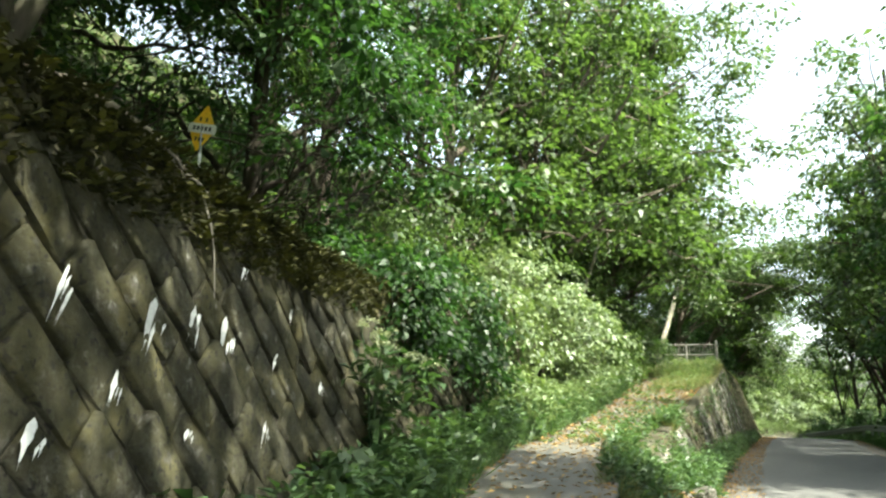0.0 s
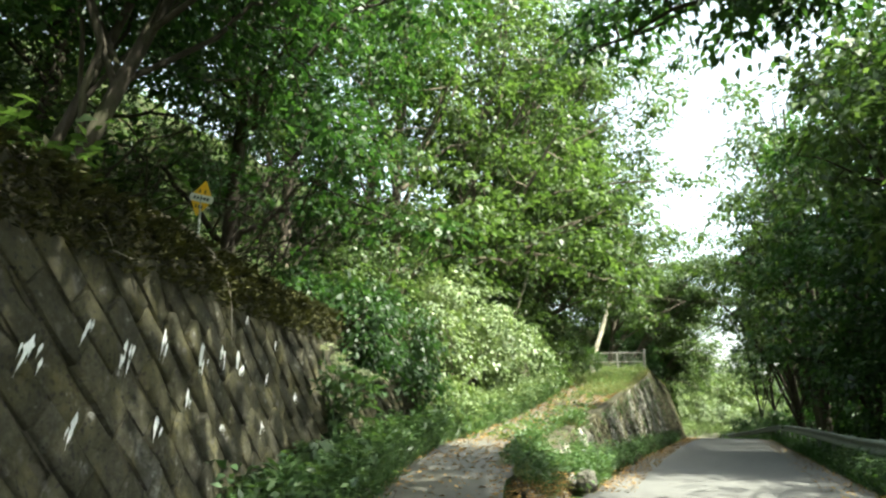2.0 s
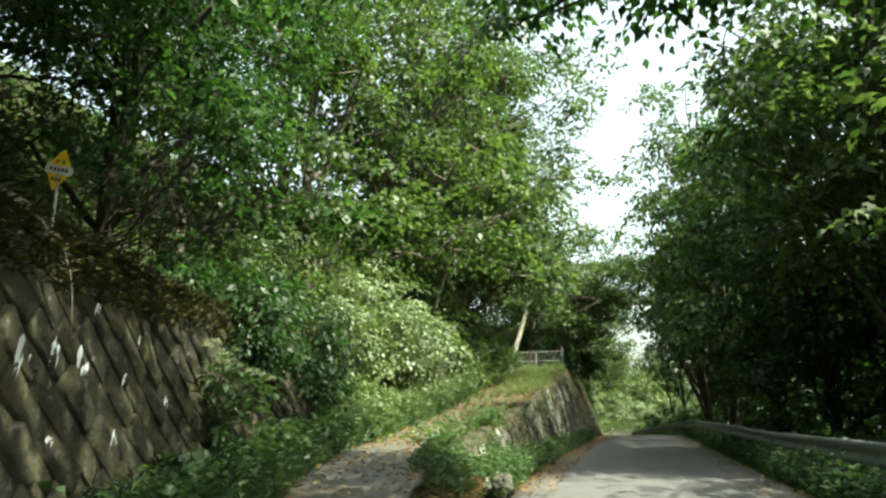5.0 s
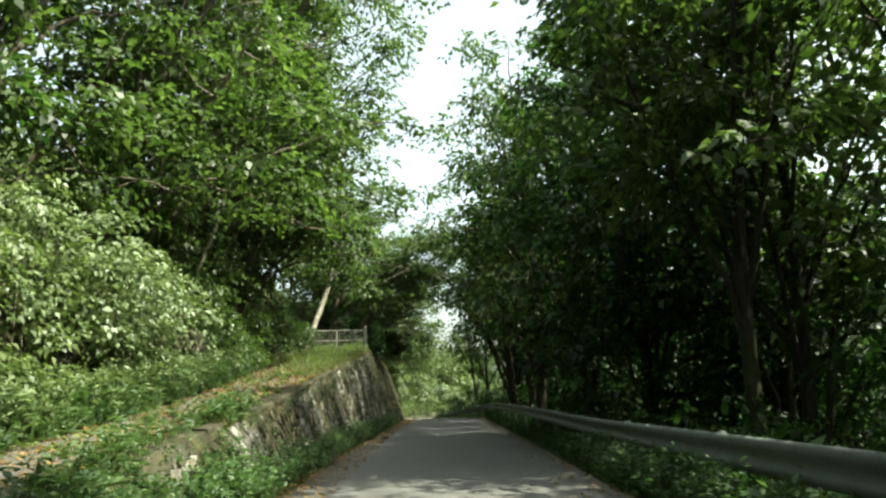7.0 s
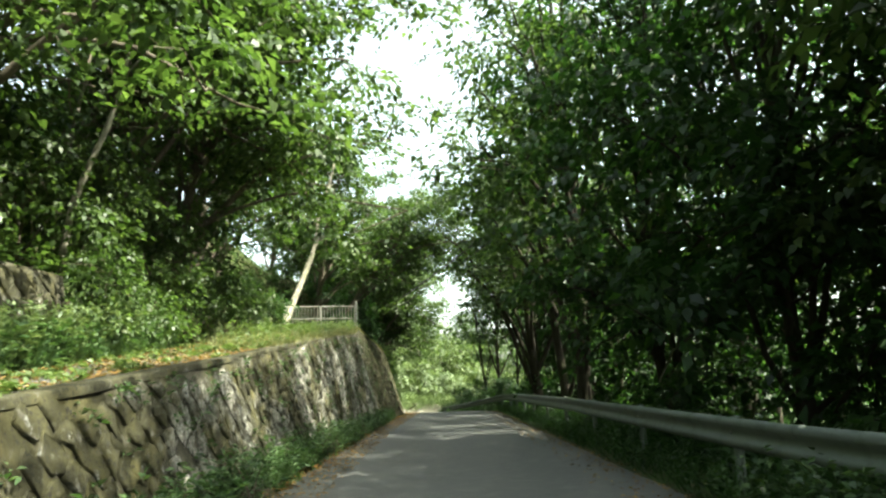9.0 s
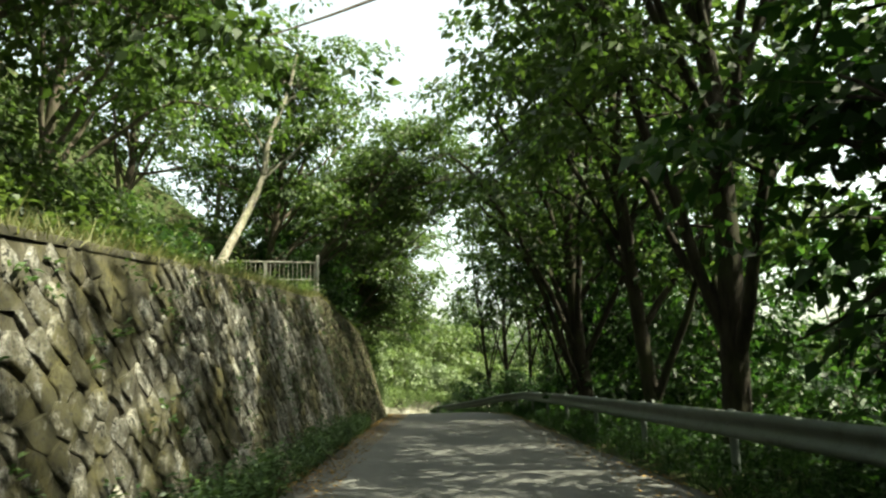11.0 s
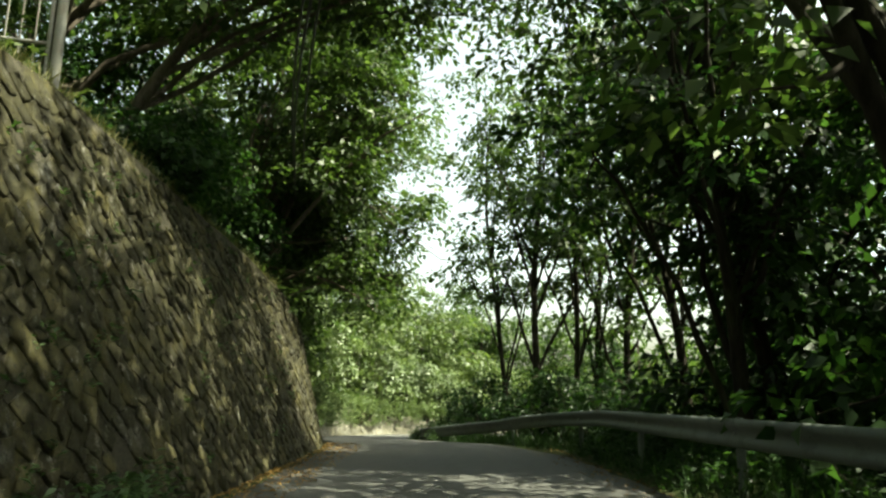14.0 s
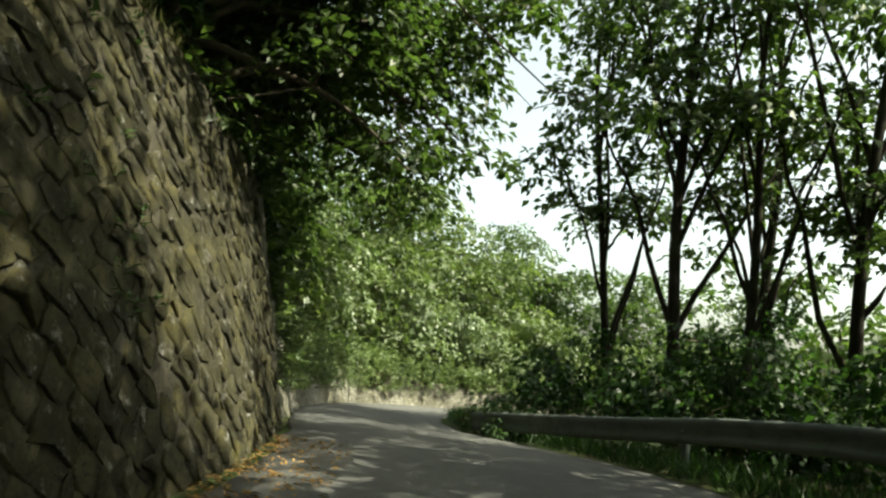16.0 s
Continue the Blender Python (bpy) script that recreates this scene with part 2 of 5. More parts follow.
def part(name, bm, mat, parent, label=""):
    me = bpy.data.meshes.new(name)
    bm.to_mesh(me)
    bm.free()
    me.materials.append(mat)
    return add_part(name, me, parent, label)


def curve_pts(ctrl, n):
    """A smooth line through control points."""
    c = np.asarray(ctrl, float)
    if len(c) == 2:
        t = np.linspace(0, 1, n)[:, None]
        return c[0] * (1 - t) + c[1] * t
    p = np.vstack([2 * c[0] - c[1], c, 2 * c[-1] - c[-2]])
    out = []
    for u in np.linspace(0, len(c) - 1 - 1e-6, n):
        i = int(u)
        t = u - i
        a, b, d, e = p[i:i + 4]
        out.append(0.5 * (2 * b + (d - a) * t + (2 * a - 5 * b + 4 * d - e) * t * t + (3 * b - a - 3 * d + e) * t ** 3))
    return np.array(out)


def tube(pts, radii, sides=7, wobble=0.0, r=None):
    """Rings round a line: verts, quads."""
    pts = np.asarray(pts, float)
    n = len(pts)
    tan = np.gradient(pts, axis=0)
    tan /= np.linalg.norm(tan, axis=1)[:, None] + 1e-9
    ref = np.where(np.abs(tan[:, 2:3]) > 0.9, np.array([[1.0, 0, 0]]), np.array([[0, 0, 1.0]]))
    u = np.cross(tan, ref)
    u /= np.linalg.norm(u, axis=1)[:, None] + 1e-9
    v = np.cross(tan, u)
    a = np.linspace(0, 2 * math.pi, sides, endpoint=False)
    rad = np.broadcast_to(np.asarray(radii, float), (n,))[:, None] * np.ones((1, sides))
    if wobble and r is not None:
        rad = rad * (1 + wobble * (r.random((n, sides)) - 0.5))
    vs = pts[:, None] + rad[..., None] * (np.cos(a)[None, :, None] * u[:, None] + np.sin(a)[None, :, None] * v[:, None])
    i, j = np.meshgrid(np.arange(n - 1), np.arange(sides), indexing="ij")
    k = (j + 1) % sides
    f = np.stack([i * sides + j, i * sides + k, (i + 1) * sides + k, (i + 1) * sides + j], -1).reshape(-1, 4)
    return vs.reshape(-1, 3), f


def join(pieces):
    vs, fs, o = [], [], 0
    for v, f in pieces:
        vs.append(v)
        fs.append(f + o)
        o += len(v)
    return np.vstack(vs), np.vstack(fs)


def unit(a):
    return a / (np.linalg.norm(a, axis=-1, keepdims=True) + 1e-9)


def blades(P, D, N, L, W, fold=0.25):
    """Leaf blades: base P, direction D, upper side N, length L, width W. Four corners each, folded along the midrib."""
    D = unit(D)
    S = unit(np.cross(D, N))
    N = np.cross(S, D)
    L, W = np.broadcast_to(L, (len(P),))[:, None], np.broadcast_to(W, (len(P),))[:, None]
    mid = P + D * L * 0.45 + N * W * fold
    tip = P + D * L - N * L * 0.12
    V = np.stack([P, mid + S * W * 0.5, tip, mid - S * W * 0.5], 1).reshape(-1, 3)
    return V, np.arange(len(V), dtype=np.int32).reshape(-1, 4)


def sprays(r, blobs, per, leaves, spread, flat=0.62, droop=0.35):
    """Leaves set in drooping fans on the outside of clumps. blobs: rows of x, y, z, radius. Gives P, D, N."""
    blobs = np.asarray(blobs, float)
    n = len(blobs) * per
    b = np.repeat(blobs, per, 0)
    d = unit(r.normal(size=(n, 3)))
    d[:, 2] = np.abs(d[:, 2]) * np.where(r.random(n) < 0.3, -0.8, 1)
    rad = b[:, 3] * (0.35 + 0.75 * r.random(n) ** 0.6)
    c = b[:, :3] + d * rad[:, None] * np.array([1, 1, flat])
    out = unit(np.stack([d[:, 0], d[:, 1], 0 * d[:, 2]], 1) + 0.3 * r.normal(size=(n, 3)))
    up = unit(np.array([0, 0, 1.0]) + 0.55 * out * r.random((n, 1)) + 0.3 * r.normal(size=(n, 3)))
    out = unit(out - up * (out * up).sum(1, keepdims=True))
    side = np.cross(up, out)
    m = n * leaves
    c, out, up, side = (np.repeat(a, leaves, 0) for a in (c, out, up, side))
    sp = spread * (0.6 + 0.8 * np.repeat(r.random(n), leaves))
    u = (r.random(m) * 1.6 - 0.5) * sp
    w = (r.random(m) - 0.5) * 1.5 * sp * (1 - 0.4 * np.abs(u / sp))
    P = c + out * u[:, None] + side * w[:, None] - np.array([0, 0, 1.0]) * (droop * (u * u + w * w) / sp)[:, None] + 0.05 * r.normal(size=(m, 3))
    D = unit(out * 0.8 + side * np.sign(w)[:, None] * (0.3 + 0.7 * r.random((m, 1))) - np.array([0, 0, droop]) + 0.3 * r.normal(size=(m, 3)))
    N = unit(up + 0.4 * r.normal(size=(m, 3)))
    return P, D, N


def foliage(name, parent, r, blobs, per, leaves, spread, L, W, mat, flat=0.62, droop=0.35, label="", core=26):
    P, D, N = sprays(r, blobs, per, leaves, spread, flat, droop)
    s = 0.65 + 0.7 * r.random(len(P))
    L, W = L * s, W * s
    if core:
        bb = np.repeat(np.asarray(blobs, float), core, 0)
        k = len(bb)
        P = np.vstack([P, bb[:, :3] + unit(r.normal(size=(k, 3))) * (bb[:, 3] * 0.7 * r.random(k) ** 0.5)[:, None] * np.array([1, 1, flat])])
        D = np.vstack([D, unit(r.normal(size=(k, 3)) * np.array([1, 1, 0.5]))])
        N = np.vstack([N, unit(r.normal(size=(k, 3)) + np.array([0, 0, 0.8]))])
        q = np.minimum(bb[:, 3] * (0.22 + 0.14 * r.random(k)), 0.26 + 0.08 * r.random(k))
        L, W = np.concatenate([L, q]), np.concatenate([W, q * 0.62])
    bend = (P[:, 1] > 60) & (P[:, 1] < 78) & (np.abs(P[:, 0] - np.interp(P[:, 1], MID[:, 1], MID[:, 0])) < 1.75) & (P[:, 2] < 0.9)
    clear = bend | (P[:, 0] > -2.3) & (P[:, 0] < 3.75) & (P[:, 1] < 61) & (P[:, 2] < 3.7 - 0.042 * np.maximum(0, P[:, 1] - 2))
    P, D, N, L, W = P[~clear], D[~clear], N[~clear], L[~clear], W[~clear]
    V, F = blades(P, D, N, L, W)
    return add_part(name, mesh_np(name, V, F, mat), parent, label)


def lerp(y, pts):
    return float(np.interp(y, [p[0] for p in pts], [p[1] for p in pts]))


# ---- plan ----
LANE_Z = [(-20, 0), (2, 0.02), (5, 0.15), (7, 0.3), (12, 0.55), (16, 0.76), (21, 1.1), (29, 1.7), (34, 2.05), (42, 2.5), (46, 2.95), (50, 2.75), (54, 2.4), (57, 1.9), (60, 0.4), (64, -1.1), (70, -1.7), (76, -2.0), (90, -2.2)]
WALLB_TOP = [(7, -0.05), (9, 0.2), (12, 0.55), (16, 0.78), (21, 1.1), (29, 1.7), (34, 2.05), (42, 2.5), (46, 2.95), (50, 2.75), (54, 2.4), (57, 1.9), (60, 1.2)]
WALLB_BASE = [(-20, -1.0), (5, -1.0), (7, -1.2), (9, -1.4), (12, -1.65), (16, -1.85), (24, -2.2), (34, -2.55), (46, -2.8), (56, -2.75), (58, -2.95), (60, -3.3), (62, -3.65), (66, -4.3), (70, -4.35), (73, -3.7), (76, -2.1), (78, -0.2), (80, 2.8), (82, 6.5), (85, 15), (90, 30)]
WALLB_BACK = [(5, -1.5), (7, -1.8), (9, -2.0), (12, -2.15), (16, -2.25), (22, -2.65), (34, -3.35), (42, -3.95), (46, -4.4), (50, -4.5), (54, -4.4), (57, -4.2), (58.5, -4.2), (60, -4.2), (62, -4.3), (66, -4.9), (70, -4.95), (73, -4.3), (76, -2.7), (78, -0.8), (80, 2.2), (82, 5.9), (85, 14.4), (90, 29.4)]
LANE_L = [(-20, -1.0), (-2, -1.2), (1, -1.7), (3, -2.3), (5, -2.75), (7, -3.4), (9.5, -3.95), (12, -4.05), (16, -4.4), (20, -4.9), (30, -6.3), (46, -7.8), (60, -9)]
LANE_R = [(1, 0.0), (4, -0.9), (7, -1.75), (9, -2.2), (11.5, -2.6), (13, -2.4), (16, -2.4), (22, -2.8), (34, -3.5), (46, -4.6), (60, -5)]
WALLA_BASE = [(-16, -0.5), (-6, -0.6), (-2, -1.3), (0, -2.0), (1, -2.35), (3, -3.05), (5, -3.75), (7, -4.3), (9, -4.75), (13, -5.05), (22, -5.5), (30, -6.9), (46, -8.6), (60, -9.5), (66, -9.8), (70, -9.8), (74, -8.6), (78, -5.5), (82, 1.5), (85, 10), (90, 25)]
WALLA_TOP = [(-16, 3.0), (0, 2.8), (3, 2.76), (7, 2.66), (10, 2.62), (14, 2.6), (22, 2.6), (24, 2.7), (30, 3.0), (46, 4.3), (60, 4.5), (70, 3.4), (90, 2.6)]
SPUR = [(72, 1.0), (78, 0.5), (83, 0.2), (92, 0.0)]
BENCH = [(60, 3.2), (70, 3.2), (74, 3.6), (77, 6.5), (80, 12), (83, 20), (90, 36)]
VERGE_R = [(-20, 0.03), (18, 0.04), (32, 0.25), (52, 0.27), (60, 0.1), (70, 0.05)]


def zr(y):
    s = max(0.0, y - 2)
    s = min(s, 84.0)
    return -0.039 * (s if s > 3 else s * s / 6 + s * 0.5) - 0.04 * min(max(0.0, y - 58.5), 20)


def ground_z(x, y):
    """Height of the natural ground."""
    road = zr(y)
    edge = lerp(y, BENCH)
    if x > edge:
        v, d = lerp(y, VERGE_R), x - edge
        if d < 1.4:
            z = road + v * d / 1.4
        else:
            z = road + v - 0.42 * (d - 1.4) - 0.004 * (d - 1.4) ** 2
            z = max(z, -9.0 - 0.01 * min(x, 60)) + 0.11 * max(0, min(x, 330) - 60)
        z += 0.25 * noise.noise(Vector((x * 0.3, y * 0.3, 0))) * min(1, max(0, (d - 1.4) / 3))
    else:
        z = road - 0.04
    xa, za = lerp(y, WALLA_BASE) - 0.5, lerp(y, WALLA_TOP)
    bench = lerp(y, LANE_Z) - 0.05
    if y > 48.5:
        rise = 0.9 * min(1.0, (y - 48.5) / 5)
        za = max(za, bench + rise * max(0.0, lerp(y, WALLB_BACK) - 0.3 - xa))
    if x < xa:
        d = xa - x
        z = za + 0.25 * min(d, 2) + 0.85 * max(0, min(d, 14) - 2) + 0.35 * max(0, min(d, 80) - 14)
        z += 0.5 * noise.noise(Vector((x * 0.35, y * 0.35, 3))) * min(1, d / 2)
    elif x < lerp(y, WALLB_BACK) and y > 5:
        z = bench
        if y > 48.5:
            z += rise * max(0.0, lerp(y, WALLB_BACK) - 0.3 - x)
    low = lerp(y, SPUR)
    if low < 1 and x < lerp(y, WALLB_BACK) and z > road:
        z = road + (z - road) * low
    return z


def build_ground():
    ys = list(np.arange(-16, 80, 0.8)) + [82, 85, 90, 96, 105, 120, 150, 200, 320, 600, 1200, 2500, 4500]
    ys = [-4500, -1500, -600, -300, -150, -80, -50, -35, -25] + ys
    rows = []
    for y in ys:
        xa, bk, bs = lerp(y, WALLA_BASE), lerp(y, WALLB_BACK), lerp(y, WALLB_BASE)
        ll = max(lerp(y, LANE_L), xa + 0.05)
        if y <= 5:
            bk = bs - 0.3
        ll = min(ll, bk - 0.1)
        xs = [xa - d for d in (4500, 1500, 600, 300, 150, 90, 70, 50, 38, 30, 24, 19, 15, 12, 10, 8.2, 6.8, 5.6, 4.6, 3.8, 3, 2.2, 1.6, 1.1, 0.55, 0.45)] + [xa]
        xs += [xa + (ll - xa) * 0.5, ll, (ll + bk) / 2, bk - 0.02, bk + 0.02, (bk + bs) / 2, bs, *np.linspace(bs + 1, max(2, lerp(y, BENCH) - 1.2), 10)]
        xs += [lerp(y, BENCH) + d for d in (0, 0.7, 1.4, 2.1, 2.8, 3.8, 4.8, 6.3, 7.8, 9.8, 11.8, 14.8, 18.8, 23.8, 31, 42, 57, 87, 147, 297, 600, 1200, 2500, 4500)]
        rows.append([(x, y, ground_z(x, y)) for x in xs])
    v = np.array(rows)
    n, m = v.shape[:2]
    i, j = np.meshgrid(np.arange(n - 1), np.arange(m - 1), indexing="ij")
    f = np.stack([i * m + j, i * m + j + 1, (i + 1) * m + j + 1, (i + 1) * m + j], -1).reshape(-1, 4)
    ob = new("ground", mesh_np("ground", v.reshape(-1, 3), f, SOIL, True))
    tagged(ob, "dark forest soil with moss and litter under the trees", "ground", kind="structure")


build_ground()


def strip(name, left, right, zf, y0, y1, step, mat, thick, label, cat, cols=7):
    """A slab between two lines over the plan, with a real edge."""
    ys = np.arange(y0, y1 + 1e-6, step)
    top = np.array([[(l + (r - l) * k / (cols - 1), y, zf(y) + 0.012 * noise.noise(Vector((l + (r - l) * k / (cols - 1), y * 0.5, 1)))) for k in range(cols)] for y in ys for l, r in [(left(y), right(y))]])
    n, m = top.shape[:2]
    low = top - np.array([0, 0, thick])
    lo, hi = low[:, :1], low[:, -1:]
    v = np.concatenate([lo, top, hi], 1)
    m += 2
    i, j = np.meshgrid(np.arange(n - 1), np.arange(m - 1), indexing="ij")
    f = np.stack([i * m + j, i * m + j + 1, (i + 1) * m + j + 1, (i + 1) * m + j], -1).reshape(-1, 4)
    ob = new(name, mesh_np(name, v.reshape(-1, 3), f, mat))
    return tagged(ob, label, cat, kind="structure")


MID = curve_pts([(0.55, -16), (0.55, 10), (0.55, 35), (0.55, 50), (0.35, 55), (-0.6, 59), (-2.0, 62.5), (-2.6, 66), (-2.5, 70), (-1.3, 74.2), (1.2, 77.4), (5, 80), (10.5, 82.2), (18, 84.5)], 400)
MID_ARC = np.concatenate([[0], np.cumsum(np.linalg.norm(np.diff(MID, axis=0), axis=1))])
MID_T = unit(np.gradient(MID, axis=0))
MID_SIDE = np.stack([MID_T[:, 1], -MID_T[:, 0]], 1)


def road_line(s, off):
    """Point at s metres along the road (from y = -16) and off metres to the right of its middle."""
    p = [np.interp(s, MID_ARC, MID[:, q]) for q in (0, 1)]
    n = [np.interp(s, MID_ARC, MID_SIDE[:, q]) for q in (0, 1)]
    return (p[0] + n[0] * off, p[1] + n[1] * off)


def build_road():
    offs_l = lambda y: -(0.55 - lerp(y, WALLB_BASE)) + 0.25
    ss = np.arange(0, 112, 0.6)
    rows = []
    for s in ss:
        y = s - 16
        wl = offs_l(y) if s < 70 else lerp(s, [(70, -3.05), (75, -2.4), (79, -1.7), (90, -1.7)])
        wr = 2.75 if s < 70 else lerp(s, [(70, 2.75), (75, 2.1), (79, 1.5), (90, 1.7)])
        row = []
        for k in range(9):
            o = wl + (wr - wl) * k / 8
            if k in (0, 8):
                o += 0.12 * noise.noise(Vector((s * 0.9, k, 5)))
            x, yy = road_line(s, o)
            row.append((x, yy, zr(yy) + 0.012 * noise.noise(Vector((x, yy * 0.5, 1))) + 0.015))
        rows.append([(row[0][0], row[0][1], row[0][2] - 0.1)] + row + [(row[-1][0], row[-1][1], row[-1][2] - 0.1)])
    v = np.array(rows)
    n, m = v.shape[:2]
    i, j = np.meshgrid(np.arange(n - 1), np.arange(m - 1), indexing="ij")
    f = np.stack([i * m + j, i * m + j + 1, (i + 1) * m + j + 1, (i + 1) * m + j], -1).reshape(-1, 4)
    ob = new("road", mesh_np("road", v.reshape(-1, 3), f, ASPHALT))
    tagged(ob, "worn grey asphalt mountain road with crumbling edges", "road", kind="structure")


build_road()
strip("lane", lambda y: lerp(y, LANE_L) + 0.15 * noise.noise(Vector((0, y, 9))), lambda y: lerp(y, LANE_R) + 0.15 * noise.noise(Vector((3, y, 9))),
      lambda y: lerp(y, LANE_Z) + 0.03, 1.0, 45.0, 0.5, CONCRETE, 0.12, "old concrete side lane climbing beside the wall", "lane")


# ---- walls of diagonal blocks ----
def build_wall(name, face, y0, y1, mat, label, cell, y_near, seed, proud, gaps, inset, rough, skip=0.0, thick=0.45):
    """A leaning retaining wall: a solid mortar body with stones laid on the slant, each a piece of its own."""
    r = np.random.default_rng(seed)
    ys = np.arange(y0, y1 + 1e-6, 0.5)
    rows = []
    for y in ys:
        a, b = face(y)
        k = np.linspace(0, 1, 7)[:, None]
        pts = a * (1 - k) + b * k
        cap = b + np.array([-thick, 0, 0.0])
        rows.append(np.vstack([pts, cap[None], (a + np.array([-thick, 0, 0]))[None]]))
    v = np.array(rows)
    n, m = v.shape[:2]
    i, j = np.meshgrid(np.arange(n - 1), np.arange(m), indexing="ij")
    k = (j + 1) % m
    f = np.stack([i * m + j, (i + 1) * m + j, (i + 1) * m + k, i * m + k], -1).reshape(-1, 4)
    vv = v.reshape(-1, 3)
    wall = new(name, mesh_np(name, vv, f, MORTAR))
    tagged(wall, label, "retaining wall", kind="structure")
    # stones
    fy = np.arange(y0, y1, 0.25)
    fa = np.array([face(y)[0] for y in fy])
    fb = np.array([face(y)[1] for y in fy])
    arc = np.concatenate([[0], np.cumsum(np.linalg.norm(np.diff(fa[:, :2], axis=0), axis=1))])

    def at(s, h):
        a = np.array([np.interp(s, arc, fa[:, q]) for q in range(3)])
        b = np.array([np.interp(s, arc, fb[:, q]) for q in range(3)])
        up = (b - a) / max(np.linalg.norm(b - a), 1e-6)
        a2 = np.array([np.interp(s + 0.1, arc, fa[:, q]) for q in range(3)])
        a1 = np.array([np.interp(s - 0.1, arc, fa[:, q]) for q in range(3)])
        al = (a2 - a1) / max(np.linalg.norm(a2 - a1), 1e-6)
        nrm = np.cross(up, al)
        nrm = -nrm if nrm[0] < 0 else nrm
        nrm /= np.linalg.norm(nrm)
        return a + up * h, nrm, np.linalg.norm(b - a)

    cu, cv = cell
    smax = arc[-1]
    q = math.sqrt(0.5)
    nu = int((smax + 6) / cu) + 12
    nv = int((smax + 6) / cv) + 12
    near, far = [], []
    for iu in range(-nu, nu):
        for iv in range(-nv, nv):
            v0 = iv * cv
            u0 = iu * cu + (iv % 2) * cu * 0.45 + 0.07 * math.sin(iv * 12.9)
            s0, h0 = (u0 + v0) * q, (v0 - u0) * q
            if s0 < 0.1 or s0 > smax - 0.1 or h0 < -0.1 or h0 > 5.2:
                continue
            hmax = at(s0, 0)[2]
            if h0 > hmax - 0.1:
                continue
            if r.random() < skip:
                continue
            cs = []
            size = 1 - 5 * rough * r.random()
            du, dv = (cu / 2 - gaps[0]) * size, (cv / 2 - gaps[1]) * size
            for a, b in ((-du, -dv), (0, -dv * 1.03), (du, -dv), (du, dv), (0, dv * 1.03), (-du, dv)):
                uu, ww = u0 + a + r.normal() * rough, v0 + b + r.normal() * rough
                cs.append(((uu + ww) * q, (ww - uu) * q))
            d = proud * (0.45 + 0.9 * r.random())
            low, mid, top = [], [], []
            cen = np.mean(cs, 0)
            tilt = r.normal(size=2) * 0.05
            for s, h in cs:
                h = min(h, hmax - 0.03)
                p, nr, _ = at(min(max(s, 0.02), smax - 0.02), h)
                low.append(p - nr * 0.03)
                mid.append(p + nr * d * 0.85)
                sc, hc = cen + (np.array((s, h)) - cen) * inset
                p2, _, _ = at(min(max(sc, 0.02), smax - 0.02), hc)
                top.append(p2 + nr * (d + 0.01 * r.normal() + (s - cen[0]) * tilt[0] + (h - cen[1]) * tilt[1]))
            V = np.array(low + mid + top)
            F = [(a, (a + 1) % 6, 6 + (a + 1) % 6, 6 + a) for a in range(6)] + [(6 + a, 6 + (a + 1) % 6, 12 + (a + 1) % 6, 12 + a) for a in range(6)]
            F += [(12, 13, 14, 15), (12, 15, 16, 17)]
            pos = V.mean(0)
            (near if y_near[0] < pos[1] < y_near[1] and len(near) < 300 else far).append((V, np.array(F)))
    for V, F in near:
        c = V.mean(0)
        ob = new("stone", mesh_np("stone", V - c, F, mat))
        ob.location = c
        ob.parent = wall
    if far:
        V, F = join(far)
        ob = new("stone_facing", mesh_np("stone_facing", V, F, mat))
        ob.parent = wall
        tagged(ob, kind="stuff")
    return at


def face_a(y):
    base = lerp(y, WALLA_BASE)
    zb = max(lerp(y, LANE_Z), zr(y)) - 0.15
    zt = lerp(y, WALLA_TOP)
    return np.array([base, y, zb]), np.array([base - 0.16 * (zt - zb), y, zt])


def face_b(y):
    return np.array([lerp(y, WALLB_BASE), y, zr(y) - 0.15]), np.array([lerp(y, WALLB_BACK) + 0.04, y, max(lerp(y, WALLB_TOP), zr(y) - 0.1) + 0.04])


# ---- guard rail ----
RAIL_LINE = [(4.3, -14), (4.2, 0), (4.1, 10), (4.0, 20), (3.9, 30), (3.85, 40), (3.85, 48), (3.75, 54), (3.2, 57.2), (2.0, 60.0), (0.6, 62.0), (-0.3, 63.2)]


def rail_top(y):
    return zr(y) + lerp(y, [(-20, 0.82), (18, 0.86), (30, 1.02), (44, 1.1), (54, 1.08), (57, 0.95), (60, 0.7), (63.2, 0.42)])


